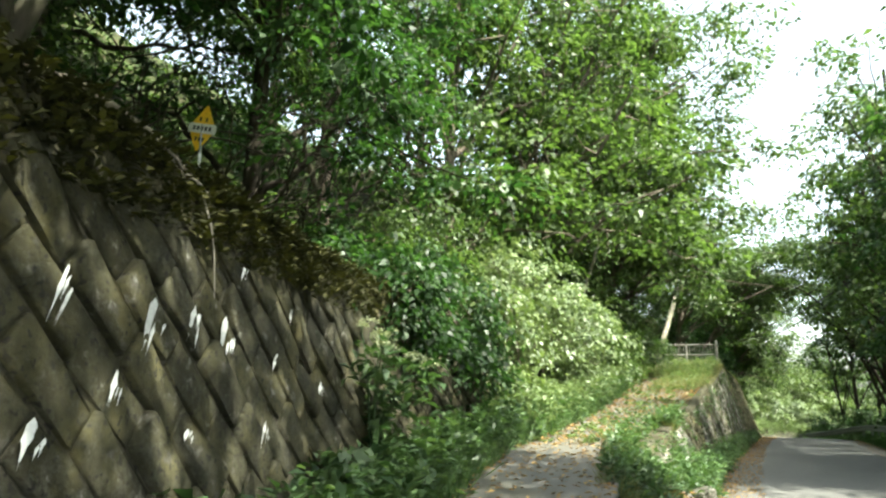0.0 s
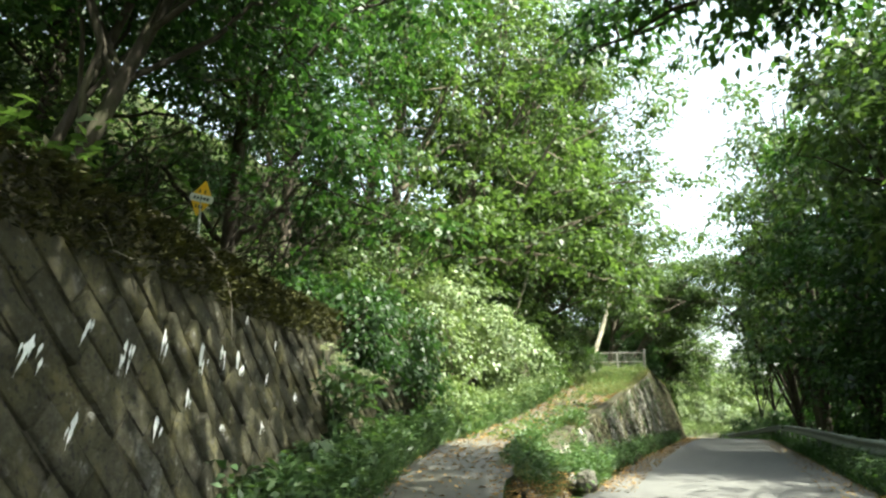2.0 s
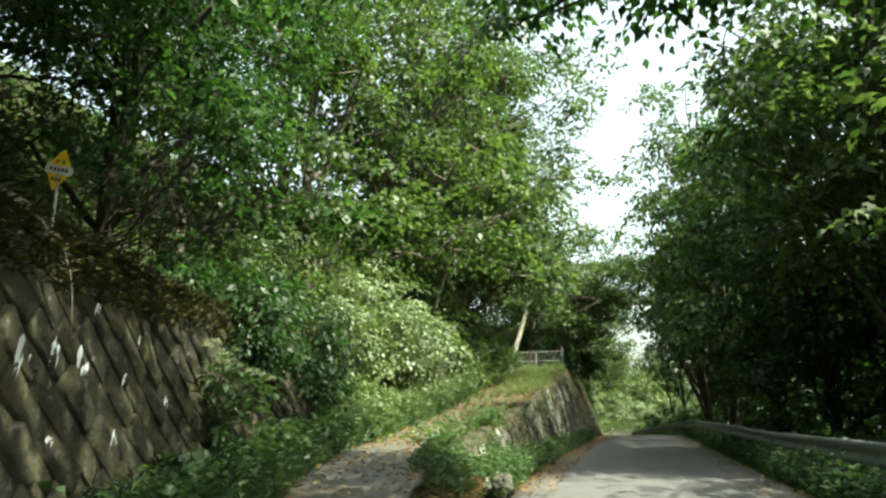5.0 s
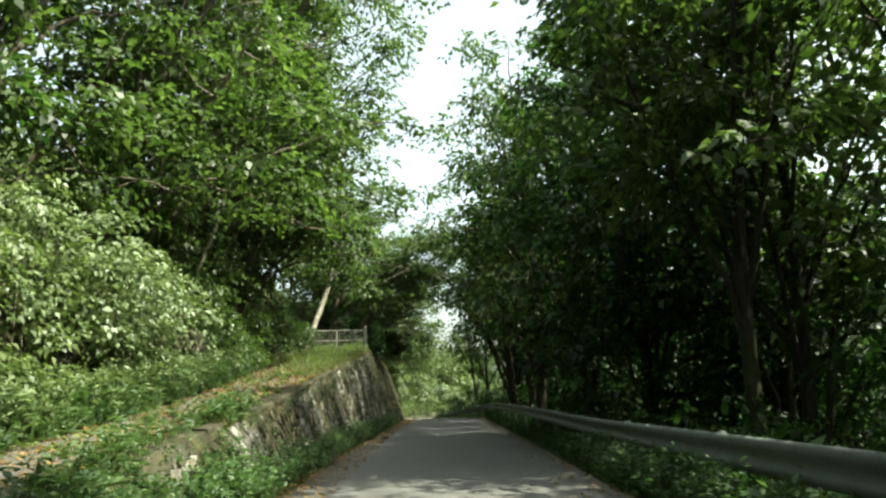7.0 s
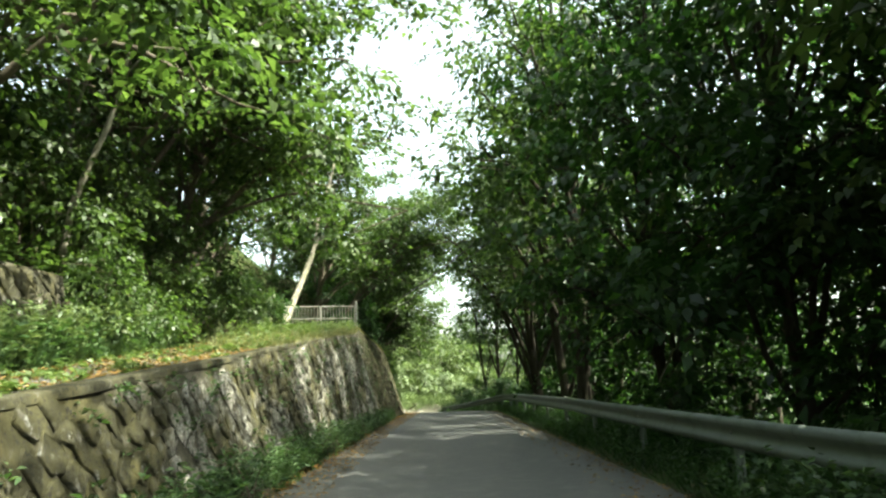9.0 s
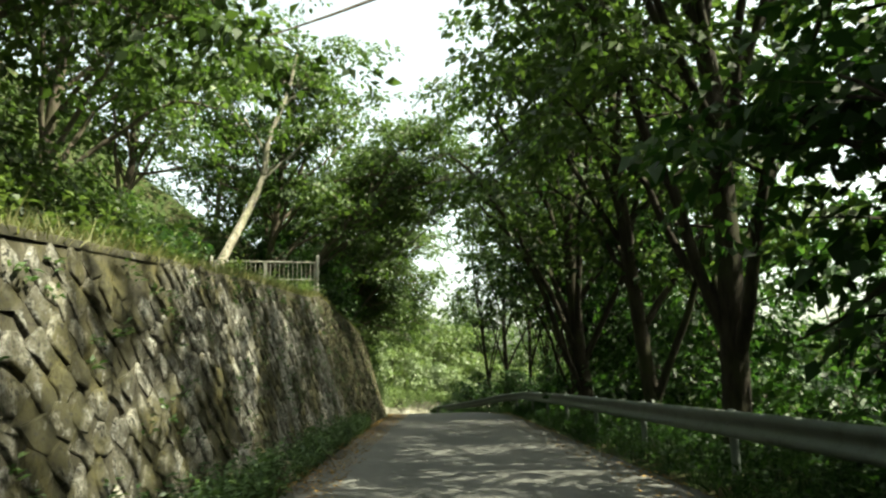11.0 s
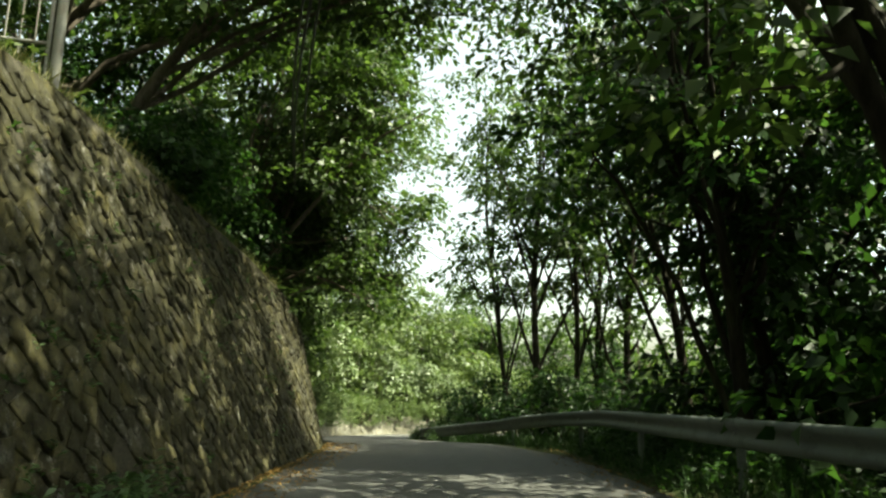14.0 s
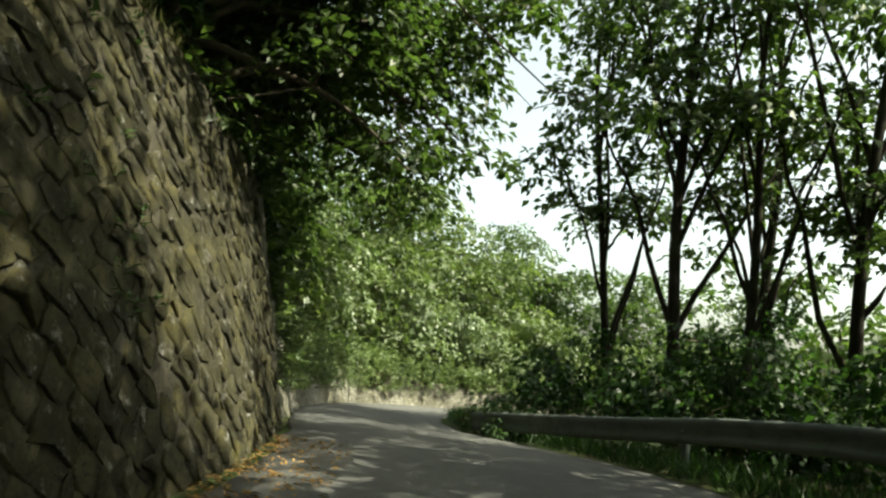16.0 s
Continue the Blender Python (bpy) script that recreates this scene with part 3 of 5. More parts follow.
def build_rail():
    rail = thing("guard_rail", (4.1, 10, zr(10)), "grey-white steel guard rail on round posts along the road edge", "guard rail")
    line = curve_pts([(x, y, 0) for x, y in RAIL_LINE], 240)
    line[:, 2] = [rail_top(y) for y in line[:, 1]]
    tan = unit(np.gradient(line, axis=0))
    side = np.stack([-tan[:, 1], tan[:, 0], 0 * tan[:, 0]], 1)
    prof = [(0.0, 0.0), (0.03, -0.015), (0.045, -0.05), (0.045, -0.1), (0.0, -0.14), (0.0, -0.21), (0.045, -0.25), (0.045, -0.3), (0.03, -0.335), (0.0, -0.35)]
    prof = prof + [(a - 0.006, b) for a, b in reversed(prof)]
    pr = np.array(prof)
    v = line[:, None] + side[:, None] * (pr[None, :, 0:1] + 0.07) + np.array([0, 0, 1.0]) * pr[None, :, 1:2]
    n, m = v.shape[:2]
    i, j = np.meshgrid(np.arange(n - 1), np.arange(m), indexing="ij")
    k = (j + 1) % m
    f = np.stack([i * m + j, i * m + k, (i + 1) * m + k, (i + 1) * m + j], -1).reshape(-1, 4)
    add_part("beam", mesh_np("beam", v.reshape(-1, 3), f, RAIL_PAINT, False), rail, "painted ribbed steel beam, dull green and darkened for shade")
    arc = np.concatenate([[0], np.cumsum(np.linalg.norm(np.diff(line[:, :2], axis=0), axis=1))])
    s = 1.4
    while s < arc[-1] - 0.3:
        p = np.array([np.interp(s, arc, line[:, q]) for q in range(3)])
        sd = np.array([np.interp(s, arc, side[:, q]) for q in range(3)])
        q = p + sd * 0.005
        z0 = ground_z(q[0], q[1]) - 0.2
        pts = [(q[0], q[1], z0), (q[0], q[1], p[2] - 0.04), (q[0], q[1], p[2] + 0.01), (q[0], q[1], p[2] + 0.02)]
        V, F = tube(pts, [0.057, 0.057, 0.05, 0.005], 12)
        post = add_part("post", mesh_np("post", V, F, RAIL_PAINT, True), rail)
        bm = bmesh.new()
        bmesh.ops.create_cone(bm, cap_ends=True, segments=8, radius1=0.02, radius2=0.016, depth=0.02)
        ang = math.atan2(sd[1], sd[0])
        bmesh.ops.transform(bm, matrix=Matrix.Translation(p + sd * 0.08 + np.array([0, 0, -0.175])) @ Matrix.Rotation(ang, 4, "Z") @ Matrix.Rotation(radians(90), 4, "Y"), verts=bm.verts)
        me = bpy.data.meshes.new("bolt")
        bm.to_mesh(me)
        bm.free()
        me.materials.append(STEEL)
        b = add_part("bolt", me, rail)
        s += 4.0


build_rail()


# ---- gate on the side lane ----
def bar(pts, rad, sides=8):
    return tube(curve_pts(pts, 2) if len(pts) == 2 else np.array(pts, float), rad, sides)


def build_gate():
    right, left = np.array([-4.45, 46.25]), np.array([-8.0, 45.3])
    z0 = 2.95
    gate = thing("lane_gate", (right[0], right[1], z0), "weathered pale metal double gate closing the side lane", "gate")
    d = unit(left - right)

    def pt(k, z):
        p = right + d * k
        return (p[0], p[1], z)
    V, F = tube([pt(0, z0 - 0.3), pt(0, 4.38), pt(0, 4.44), pt(0, 4.45)], [0.06, 0.06, 0.045, 0.005], 10)
    add_part("gate_post", mesh_np("gate_post", V, F, GATE_PAINT, True), gate)
    V, F = tube([pt(3.66, z0 - 0.3), pt(3.66, 4.3), pt(3.66, 4.36), pt(3.66, 4.37)], [0.06, 0.06, 0.045, 0.005], 10)
    add_part("gate_post", mesh_np("gate_post", V, F, GATE_PAINT, True), gate)
    for a, b in ((0.1, 1.8), (1.86, 3.56)):
        leaf = add_part("gate_leaf", mesh_np("gate_leaf", *join([bar([pt(a, 4.18), pt(b, 4.18)], 0.026), bar([pt(a, 3.55), pt(b, 3.55)], 0.024), bar([pt(a, 3.05), pt(b, 3.05)], 0.026),
                                                                 bar([pt(a, 3.03), pt(a, 4.2)], 0.026), bar([pt(b, 3.03), pt(b, 4.2)], 0.026)]), GATE_PAINT, True), gate)
        for k in np.linspace(a + 0.15, b - 0.15, 10):
            o = new("gate_bar", mesh_np("gate_bar", *bar([pt(k, 3.05), pt(k, 4.18)], 0.011, 6), GATE_PAINT, True))
            o.parent = leaf


build_gate()


# ---- warning sign on the wall head ----
def build_sign():
    base = Vector((-5.66, 5.0, 3.02))
    sign = thing("warning_sign", base, "small yellow diamond warning sign with white band on pole", "road sign")
    V, F = tube([base, base + Vector((0.02, 0, 0.7)), base + Vector((0.03, 0, 1.2))], [0.016, 0.016, 0.015], 8)
    add_part("pole", mesh_np("pole", V, F, STEEL, True), sign)
    face = Matrix.Translation(base + Vector((0.03, 0, 1.15))) @ Matrix.Rotation(radians(-4), 4, "Z") @ Matrix.Rotation(radians(17), 4, "Y") @ Matrix.Scale(0.78, 4)

    def plate(name, pts, y, thick, mat, parent, label=""):
        bm = bmesh.new()
        vs = [bm.verts.new((x, y, z)) for x, z in pts]
        fc = bm.faces.new(vs)
        g = bmesh.ops.extrude_face_region(bm, geom=[fc])
        bmesh.ops.translate(bm, verts=[e for e in g["geom"] if isinstance(e, bmesh.types.BMVert)], vec=(0, -thick, 0))
        bmesh.ops.recalc_face_normals(bm, faces=bm.faces)
        bmesh.ops.transform(bm, matrix=face, verts=bm.verts)
        return part(name, bm, mat, parent, label)
    h = 0.31
    pl = plate("plate", [(-h, 0), (-0.02, -h - 0.02), (0.02, -h - 0.02), (h, 0), (0.02, h + 0.02), (-0.02, h + 0.02)], 0, 0.006, SIGN_YELLOW, sign, "yellow diamond plate")
    band = plate("band", [(-0.31, 0.0), (-0.29, -0.07), (0.31, -0.07), (0.33, 0.0), (0.3, 0.07), (-0.29, 0.07)], -0.008, 0.004, SIGN_WHITE, pl, "white band with dark marks")
    for x in (-0.2, -0.11, -0.02, 0.07, 0.16):
        plate("mark", [(x, -0.03), (x + 0.06, -0.03), (x + 0.06, 0.03), (x, 0.03)], -0.014, 0.002, SIGN_BLACK, pl)
    for x, z in ((-0.1, 0.13), (0.04, 0.13), (-0.1, -0.16), (-0.02, -0.16), (0.06, -0.16)):
        plate("mark", [(x, z - 0.03), (x + 0.045, z - 0.03), (x + 0.045, z + 0.03), (x, z + 0.03)], -0.008, 0.002, SIGN_BLACK, pl)


build_sign()


# ---- trees ----
def tree(name, label, base, ctrl, r0, limbs, seed, leaf, L=0.245, W=0.138, per=10, leaves=13, spread=0.55, bark=None, group="", flat=0.62, core=26, extra=()):
    """A tapered trunk through ctrl (offsets from base), limbs (start share, end offset, clump radius, clumps), and a crown of drooping leaf fans."""
    r = np.random.default_rng(seed)
    bark = bark or BARK
    base = np.array(base, float)
    t = thing(name, tuple(base), label, "tree", group)
    line = curve_pts(base + np.array([(0, 0, -0.4)] + [c for c in ctrl]), 16)
    rad = r0 * (1.0 - 0.8 * np.linspace(0, 1, 16)) * (1 + 0.5 * np.exp(-np.linspace(0, 1, 16) * 22))
    pieces = [tube(line, rad, 10, 0.12, r)]
    blobs = []
    for share, end, br, cnt in (*limbs, *extra):
        k = share * 15
        i = int(min(k, 14))
        p0 = line[i] + (line[i + 1] - line[i]) * (k - i)
        p1 = base + np.array(end, float)
        mid = (p0 + p1) / 2 + np.array([0, 0, 0.12 * np.linalg.norm(p1 - p0)]) + r.normal(size=3) * 0.2
        cp = curve_pts([p0, mid, p1], 9)
        cp[1:-1] += r.normal(size=(7, 3)) * 0.06
        rr = max(0.025, min(rad[i] * 0.5, 0.016 * np.linalg.norm(p1 - p0) + 0.015))
        pieces.append(tube(cp, rr * (1 - 0.75 * np.linspace(0, 1, 9)), 6, 0.1, r))
        for c in range(cnt):
            u = 0.45 + 0.6 * (c + r.random()) / cnt
            q = cp[min(int(u * 8), 8)] + r.normal(size=3) * br * np.array([0.75, 0.75, 0.45])
            blobs.append((*q, br * (0.6 + 0.5 * r.random())))
            a = cp[min(int(u * 8), 8)]
            pieces.append(tube(curve_pts([a, (a + q) / 2 + r.normal(size=3) * 0.15, q], 4), np.linspace(rr * 0.4, 0.008, 4), 3))
            for w in range(1):
                e = q + unit(r.normal(size=3)) * br * 0.8
                pieces.append(tube(np.array([q, (q + e) / 2 + r.normal(size=3) * 0.08, e]), [0.012, 0.008, 0.004], 3))
    add_part("trunk", mesh_np("trunk", *join(pieces), bark, True), t)
    if blobs:
        foliage("crown", t, r, blobs, per, leaves, spread, L, W, leaf, flat, core=core)
    return t


def auto_limbs(r, height, spreadx, spready, lo, n, br, cnt, bias=(0, 0)):
    out = []
    for k in range(n):
        u = lo + (1.0 - lo) * (k + r.random()) / n
        a = k * 2.4 + r.random()
        w = math.sin(min(1, (1.12 - u) / (1 - lo) * 1.3) * math.pi / 2) * (0.6 + 0.4 * r.random())
        out.append((max(0.28 + 0.25 * r.random(), u - 0.2), (math.cos(a) * spreadx * w + bias[0], math.sin(a) * spready * w + bias[1], height * u), br, cnt))
    return out


def wood_tree(i, label, x, y, height, r0, sx, sy, lo, n, br, cnt, seed, leaf, lean=(0, 0), z=None, bias=(0, 0), **kw):
    r = np.random.default_rng(seed + 1000)
    zz = ground_z(x, y) if z is None else z
    c = [(0.0, 0, 0.0)]
    for u in (0.3, 0.6, 0.9):
        c.append((lean[0] * u + r.normal() * 0.18, lean[1] * u + r.normal() * 0.18, height * u))
    return tree("tree", label, (x, y, zz), c, r0, auto_limbs(r, height, sx, sy, lo, n, br, cnt, bias), seed, leaf, **kw)


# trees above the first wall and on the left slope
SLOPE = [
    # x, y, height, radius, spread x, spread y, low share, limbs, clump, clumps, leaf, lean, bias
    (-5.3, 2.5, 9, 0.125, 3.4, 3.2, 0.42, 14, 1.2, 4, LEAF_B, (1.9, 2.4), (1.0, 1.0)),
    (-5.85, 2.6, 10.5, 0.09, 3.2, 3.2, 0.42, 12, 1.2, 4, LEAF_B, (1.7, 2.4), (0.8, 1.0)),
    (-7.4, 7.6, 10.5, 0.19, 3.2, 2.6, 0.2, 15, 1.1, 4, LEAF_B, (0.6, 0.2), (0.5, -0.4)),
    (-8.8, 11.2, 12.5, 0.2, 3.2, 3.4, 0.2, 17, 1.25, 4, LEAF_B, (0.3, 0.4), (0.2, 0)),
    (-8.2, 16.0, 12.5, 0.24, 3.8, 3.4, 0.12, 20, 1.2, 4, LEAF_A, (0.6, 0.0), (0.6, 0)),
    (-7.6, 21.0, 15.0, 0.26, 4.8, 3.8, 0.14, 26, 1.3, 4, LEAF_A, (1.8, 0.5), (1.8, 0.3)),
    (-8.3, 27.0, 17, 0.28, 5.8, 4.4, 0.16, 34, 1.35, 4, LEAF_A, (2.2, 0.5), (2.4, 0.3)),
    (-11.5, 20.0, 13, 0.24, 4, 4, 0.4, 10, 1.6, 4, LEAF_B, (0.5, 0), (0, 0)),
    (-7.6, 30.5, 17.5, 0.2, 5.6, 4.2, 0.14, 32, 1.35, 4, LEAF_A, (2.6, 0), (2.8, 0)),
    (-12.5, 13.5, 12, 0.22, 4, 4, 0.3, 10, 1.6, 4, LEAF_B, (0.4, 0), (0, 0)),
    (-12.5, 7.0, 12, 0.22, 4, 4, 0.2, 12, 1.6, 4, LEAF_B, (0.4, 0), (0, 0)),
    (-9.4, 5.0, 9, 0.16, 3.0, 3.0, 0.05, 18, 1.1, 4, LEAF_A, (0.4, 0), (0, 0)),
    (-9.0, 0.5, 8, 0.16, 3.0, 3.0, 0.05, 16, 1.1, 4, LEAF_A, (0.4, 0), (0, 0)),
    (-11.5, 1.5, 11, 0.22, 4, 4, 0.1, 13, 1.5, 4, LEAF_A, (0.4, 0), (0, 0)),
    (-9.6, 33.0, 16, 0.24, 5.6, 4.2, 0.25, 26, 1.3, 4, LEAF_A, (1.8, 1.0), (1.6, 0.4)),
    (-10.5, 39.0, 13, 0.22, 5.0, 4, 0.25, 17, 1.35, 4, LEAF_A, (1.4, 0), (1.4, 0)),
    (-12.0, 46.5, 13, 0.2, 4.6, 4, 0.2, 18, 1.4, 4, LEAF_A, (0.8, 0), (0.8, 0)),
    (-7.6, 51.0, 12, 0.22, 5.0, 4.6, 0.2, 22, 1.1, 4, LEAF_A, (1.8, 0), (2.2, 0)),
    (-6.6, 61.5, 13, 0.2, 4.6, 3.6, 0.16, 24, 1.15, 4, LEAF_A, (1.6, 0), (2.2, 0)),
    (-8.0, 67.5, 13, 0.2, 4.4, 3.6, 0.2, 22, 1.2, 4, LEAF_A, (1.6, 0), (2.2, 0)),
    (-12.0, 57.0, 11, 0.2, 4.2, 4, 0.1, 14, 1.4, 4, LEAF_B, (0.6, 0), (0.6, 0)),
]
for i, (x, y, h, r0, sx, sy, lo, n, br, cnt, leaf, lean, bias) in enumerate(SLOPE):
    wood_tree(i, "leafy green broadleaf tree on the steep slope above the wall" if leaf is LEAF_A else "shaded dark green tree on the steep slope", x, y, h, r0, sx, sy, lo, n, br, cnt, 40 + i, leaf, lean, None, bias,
              group="trees on the slope", flat=0.4, core=12, bark=BARK_SHADED if y < 9 else BARK, **(dict(L=0.125, W=0.07, leaves=28, per=10) if y < 12 and x > -10 else dict(L=0.215, W=0.125, leaves=13)))

# a tree at the far end of the wall, hanging over the road
rb = np.random.default_rng(5)
bend_limbs = []
for k in range(27):
    e = (0.2 + 6.0 * rb.random(), -1.5 + 7.5 * rb.random(), 0.2 + 7.5 * rb.random())
    if e[2] < 1.6 and e[0] > 3.4:
        continue
    bend_limbs.append((0.25 + 0.6 * rb.random(), e, 0.95, 4))
for k in range(9):
    bend_limbs.append((0.2 + 0.3 * rb.random(), (0.8 + 4.2 * rb.random(), 2.0 + 4.5 * rb.random(), 0.2 + 2.2 * rb.random()), 0.85, 4))
for k in range(13):
    bend_limbs.append((0.7 + 0.28 * rb.random(), (1.4 + 6.0 * rb.random(), -2.5 + 6.0 * rb.random(), 6.4 + 3.6 * rb.random()), 1.0, 4))
bend_limbs += [(0.6, (-2, -1, 6.5), 1.1, 4), (0.8, (-1, 2, 8), 1.1, 4), (0.7, (-2.5, 1.5, 5), 1.1, 4)]
tree("tree", "dark leaning tree hanging over the end of the wall", (-5.6, 57.6, 1.4), [(0, 0, 0), (0.1, 0.2, 2.2), (0.2, 0.3, 4.0), (0.5, 0.3, 7.0)], 0.2, bend_limbs, 91, LEAF_A, L=0.17, W=0.1, per=8, leaves=20, core=10)
# pale leaning trunk beside the gate
tree("tree", "pale-barked tree leaning over the gate with forked limbs", (-7.9, 44.9, 3.2), [(0, 0, 0), (0.35, 1.0, 1.6), (0.96, 2.8, 4.46), (1.1, 3.1, 6.2), (1.7, 3.8, 8.6), (1.9, 4.4, 10.5)], 0.22,
     [(0.5, (4.6, 4.3, 7.7), 0.6, 2), (0.52, (3.4, 3.6, 6.2), 0.5, 1), (0.6, (-1.2, 3.6, 8.0), 0.9, 3), (0.72, (2.8, 5.2, 9.6), 1.1, 4), (0.9, (0.6, 6, 11), 1.1, 4), (0.85, (-1.5, 4.5, 10.5), 1.1, 4)], 92, LEAF_A, bark=BARK_PALE)
tree("tree", "slim pale sapling with a bent stem behind the gate", (-7.4, 56.5, 3.2), [(0, 0, 0), (0.3, 0.5, 1.8), (-0.1, 1.2, 4.0), (-0.5, 2, 7.5)], 0.09,
     [(0.6, (-1, 2, 5.5), 0.8, 3), (0.8, (0.8, 2, 7.5), 0.9, 3), (0.95, (-0.5, 2.4, 8.6), 1.0, 3)], 93, LEAF_A, bark=BARK_PALE)

# slim pale stems on the dark slope above the lane
for k, (x, y, ctrl) in enumerate([(-7.0, 24.0, [(0, 0, 0), (0.15, 0.1, 1.6), (0.9, 0.2, 3.8), (1.1, 0.3, 6.0), (1.9, 0.4, 8.4)]), (-8.3, 25.6, [(0, 0, 0), (0.2, 0.1, 2.0), (0.5, 0.2, 4.4), (1.5, 0.3, 7.0)]), (-8.6, 22.4, [(0, 0, 0), (0.1, 0, 2.2), (0.25, 0.1, 4.6), (0.5, 0.2, 7.2)])]):
    top = ctrl[-1]
    tree("tree", "slim pale-barked leaning tree on the dark slope", (x, y, ground_z(x, y)), ctrl, 0.1, [(0.6, (top[0] + 1.0, 0.6, top[2] - 1.2), 0.6, 2), (0.8, (top[0] - 0.8, 0.4, top[2] + 0.4), 0.7, 3), (0.9, (top[0] + 0.5, 0.8, top[2] + 0.9), 0.8, 3)], 470 + k, LEAF_A, bark=BARK_PALE, group="pale trees on the slope")

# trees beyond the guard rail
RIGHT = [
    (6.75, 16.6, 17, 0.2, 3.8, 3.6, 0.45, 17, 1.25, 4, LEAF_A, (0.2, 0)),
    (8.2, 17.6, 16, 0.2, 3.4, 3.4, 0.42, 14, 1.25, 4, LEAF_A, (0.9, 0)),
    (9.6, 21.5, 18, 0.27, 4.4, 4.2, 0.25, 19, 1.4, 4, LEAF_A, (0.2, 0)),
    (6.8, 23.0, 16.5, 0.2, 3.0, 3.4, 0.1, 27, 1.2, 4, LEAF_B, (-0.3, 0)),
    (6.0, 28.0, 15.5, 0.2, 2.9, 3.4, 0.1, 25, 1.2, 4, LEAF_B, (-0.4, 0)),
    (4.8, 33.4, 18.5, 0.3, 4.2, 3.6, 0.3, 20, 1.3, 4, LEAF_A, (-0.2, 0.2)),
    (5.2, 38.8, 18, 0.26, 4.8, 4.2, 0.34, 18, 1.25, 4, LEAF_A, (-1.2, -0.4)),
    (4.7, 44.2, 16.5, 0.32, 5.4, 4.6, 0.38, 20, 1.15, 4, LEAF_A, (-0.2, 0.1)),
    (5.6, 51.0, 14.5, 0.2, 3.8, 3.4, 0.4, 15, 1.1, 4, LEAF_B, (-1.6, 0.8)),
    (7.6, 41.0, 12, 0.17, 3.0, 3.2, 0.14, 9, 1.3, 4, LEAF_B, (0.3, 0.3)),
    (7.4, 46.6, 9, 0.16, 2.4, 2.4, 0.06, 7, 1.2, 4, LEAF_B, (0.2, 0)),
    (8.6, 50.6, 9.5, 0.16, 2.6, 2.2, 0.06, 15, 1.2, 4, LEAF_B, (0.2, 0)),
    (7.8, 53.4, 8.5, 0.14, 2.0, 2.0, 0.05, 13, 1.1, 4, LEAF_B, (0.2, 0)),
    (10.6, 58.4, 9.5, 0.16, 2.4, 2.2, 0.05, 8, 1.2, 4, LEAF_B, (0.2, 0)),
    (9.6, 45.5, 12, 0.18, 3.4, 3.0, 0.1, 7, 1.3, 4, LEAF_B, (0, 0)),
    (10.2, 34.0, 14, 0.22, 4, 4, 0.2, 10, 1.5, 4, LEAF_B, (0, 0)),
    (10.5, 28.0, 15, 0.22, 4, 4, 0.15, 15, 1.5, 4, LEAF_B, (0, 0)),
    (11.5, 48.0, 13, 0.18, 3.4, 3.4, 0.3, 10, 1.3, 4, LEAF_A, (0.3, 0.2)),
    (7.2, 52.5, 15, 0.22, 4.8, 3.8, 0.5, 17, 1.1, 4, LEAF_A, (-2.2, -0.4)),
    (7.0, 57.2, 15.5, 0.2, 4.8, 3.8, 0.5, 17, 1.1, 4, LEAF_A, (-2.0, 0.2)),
    # the next two stand out of view, added to shade verge and road
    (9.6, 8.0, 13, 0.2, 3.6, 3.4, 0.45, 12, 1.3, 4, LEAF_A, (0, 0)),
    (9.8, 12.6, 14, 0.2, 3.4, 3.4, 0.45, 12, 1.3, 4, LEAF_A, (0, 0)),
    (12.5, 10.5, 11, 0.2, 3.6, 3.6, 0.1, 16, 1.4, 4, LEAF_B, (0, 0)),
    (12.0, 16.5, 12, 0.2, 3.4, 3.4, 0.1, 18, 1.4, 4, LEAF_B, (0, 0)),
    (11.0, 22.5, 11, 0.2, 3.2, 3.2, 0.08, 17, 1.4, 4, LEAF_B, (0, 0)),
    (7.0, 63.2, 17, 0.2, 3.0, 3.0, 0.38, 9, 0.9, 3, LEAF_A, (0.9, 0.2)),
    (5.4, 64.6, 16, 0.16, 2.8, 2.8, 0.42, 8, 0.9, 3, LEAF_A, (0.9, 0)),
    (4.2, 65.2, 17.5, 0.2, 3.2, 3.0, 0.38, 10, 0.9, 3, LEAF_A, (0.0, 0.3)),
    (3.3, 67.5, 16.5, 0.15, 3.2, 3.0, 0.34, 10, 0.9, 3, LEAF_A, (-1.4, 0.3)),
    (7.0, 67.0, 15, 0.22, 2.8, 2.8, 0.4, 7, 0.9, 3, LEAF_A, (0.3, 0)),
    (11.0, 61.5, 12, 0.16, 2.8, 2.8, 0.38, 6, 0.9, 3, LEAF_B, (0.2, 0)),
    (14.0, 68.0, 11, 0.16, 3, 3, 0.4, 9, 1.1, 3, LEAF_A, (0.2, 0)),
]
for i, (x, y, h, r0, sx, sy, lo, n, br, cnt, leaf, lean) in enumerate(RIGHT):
    wood_tree(i, "tall broadleaf roadside tree beyond the rail, trunk darkened for shade" if leaf is LEAF_A else "dense dark tree beyond the rail with low branches", x, y, h, r0, sx, sy, lo, n, br, cnt, 140 + i, leaf, lean,
              group="trees beyond the rail", core=10 if y < 53 else 7, bark=BARK_SHADED)

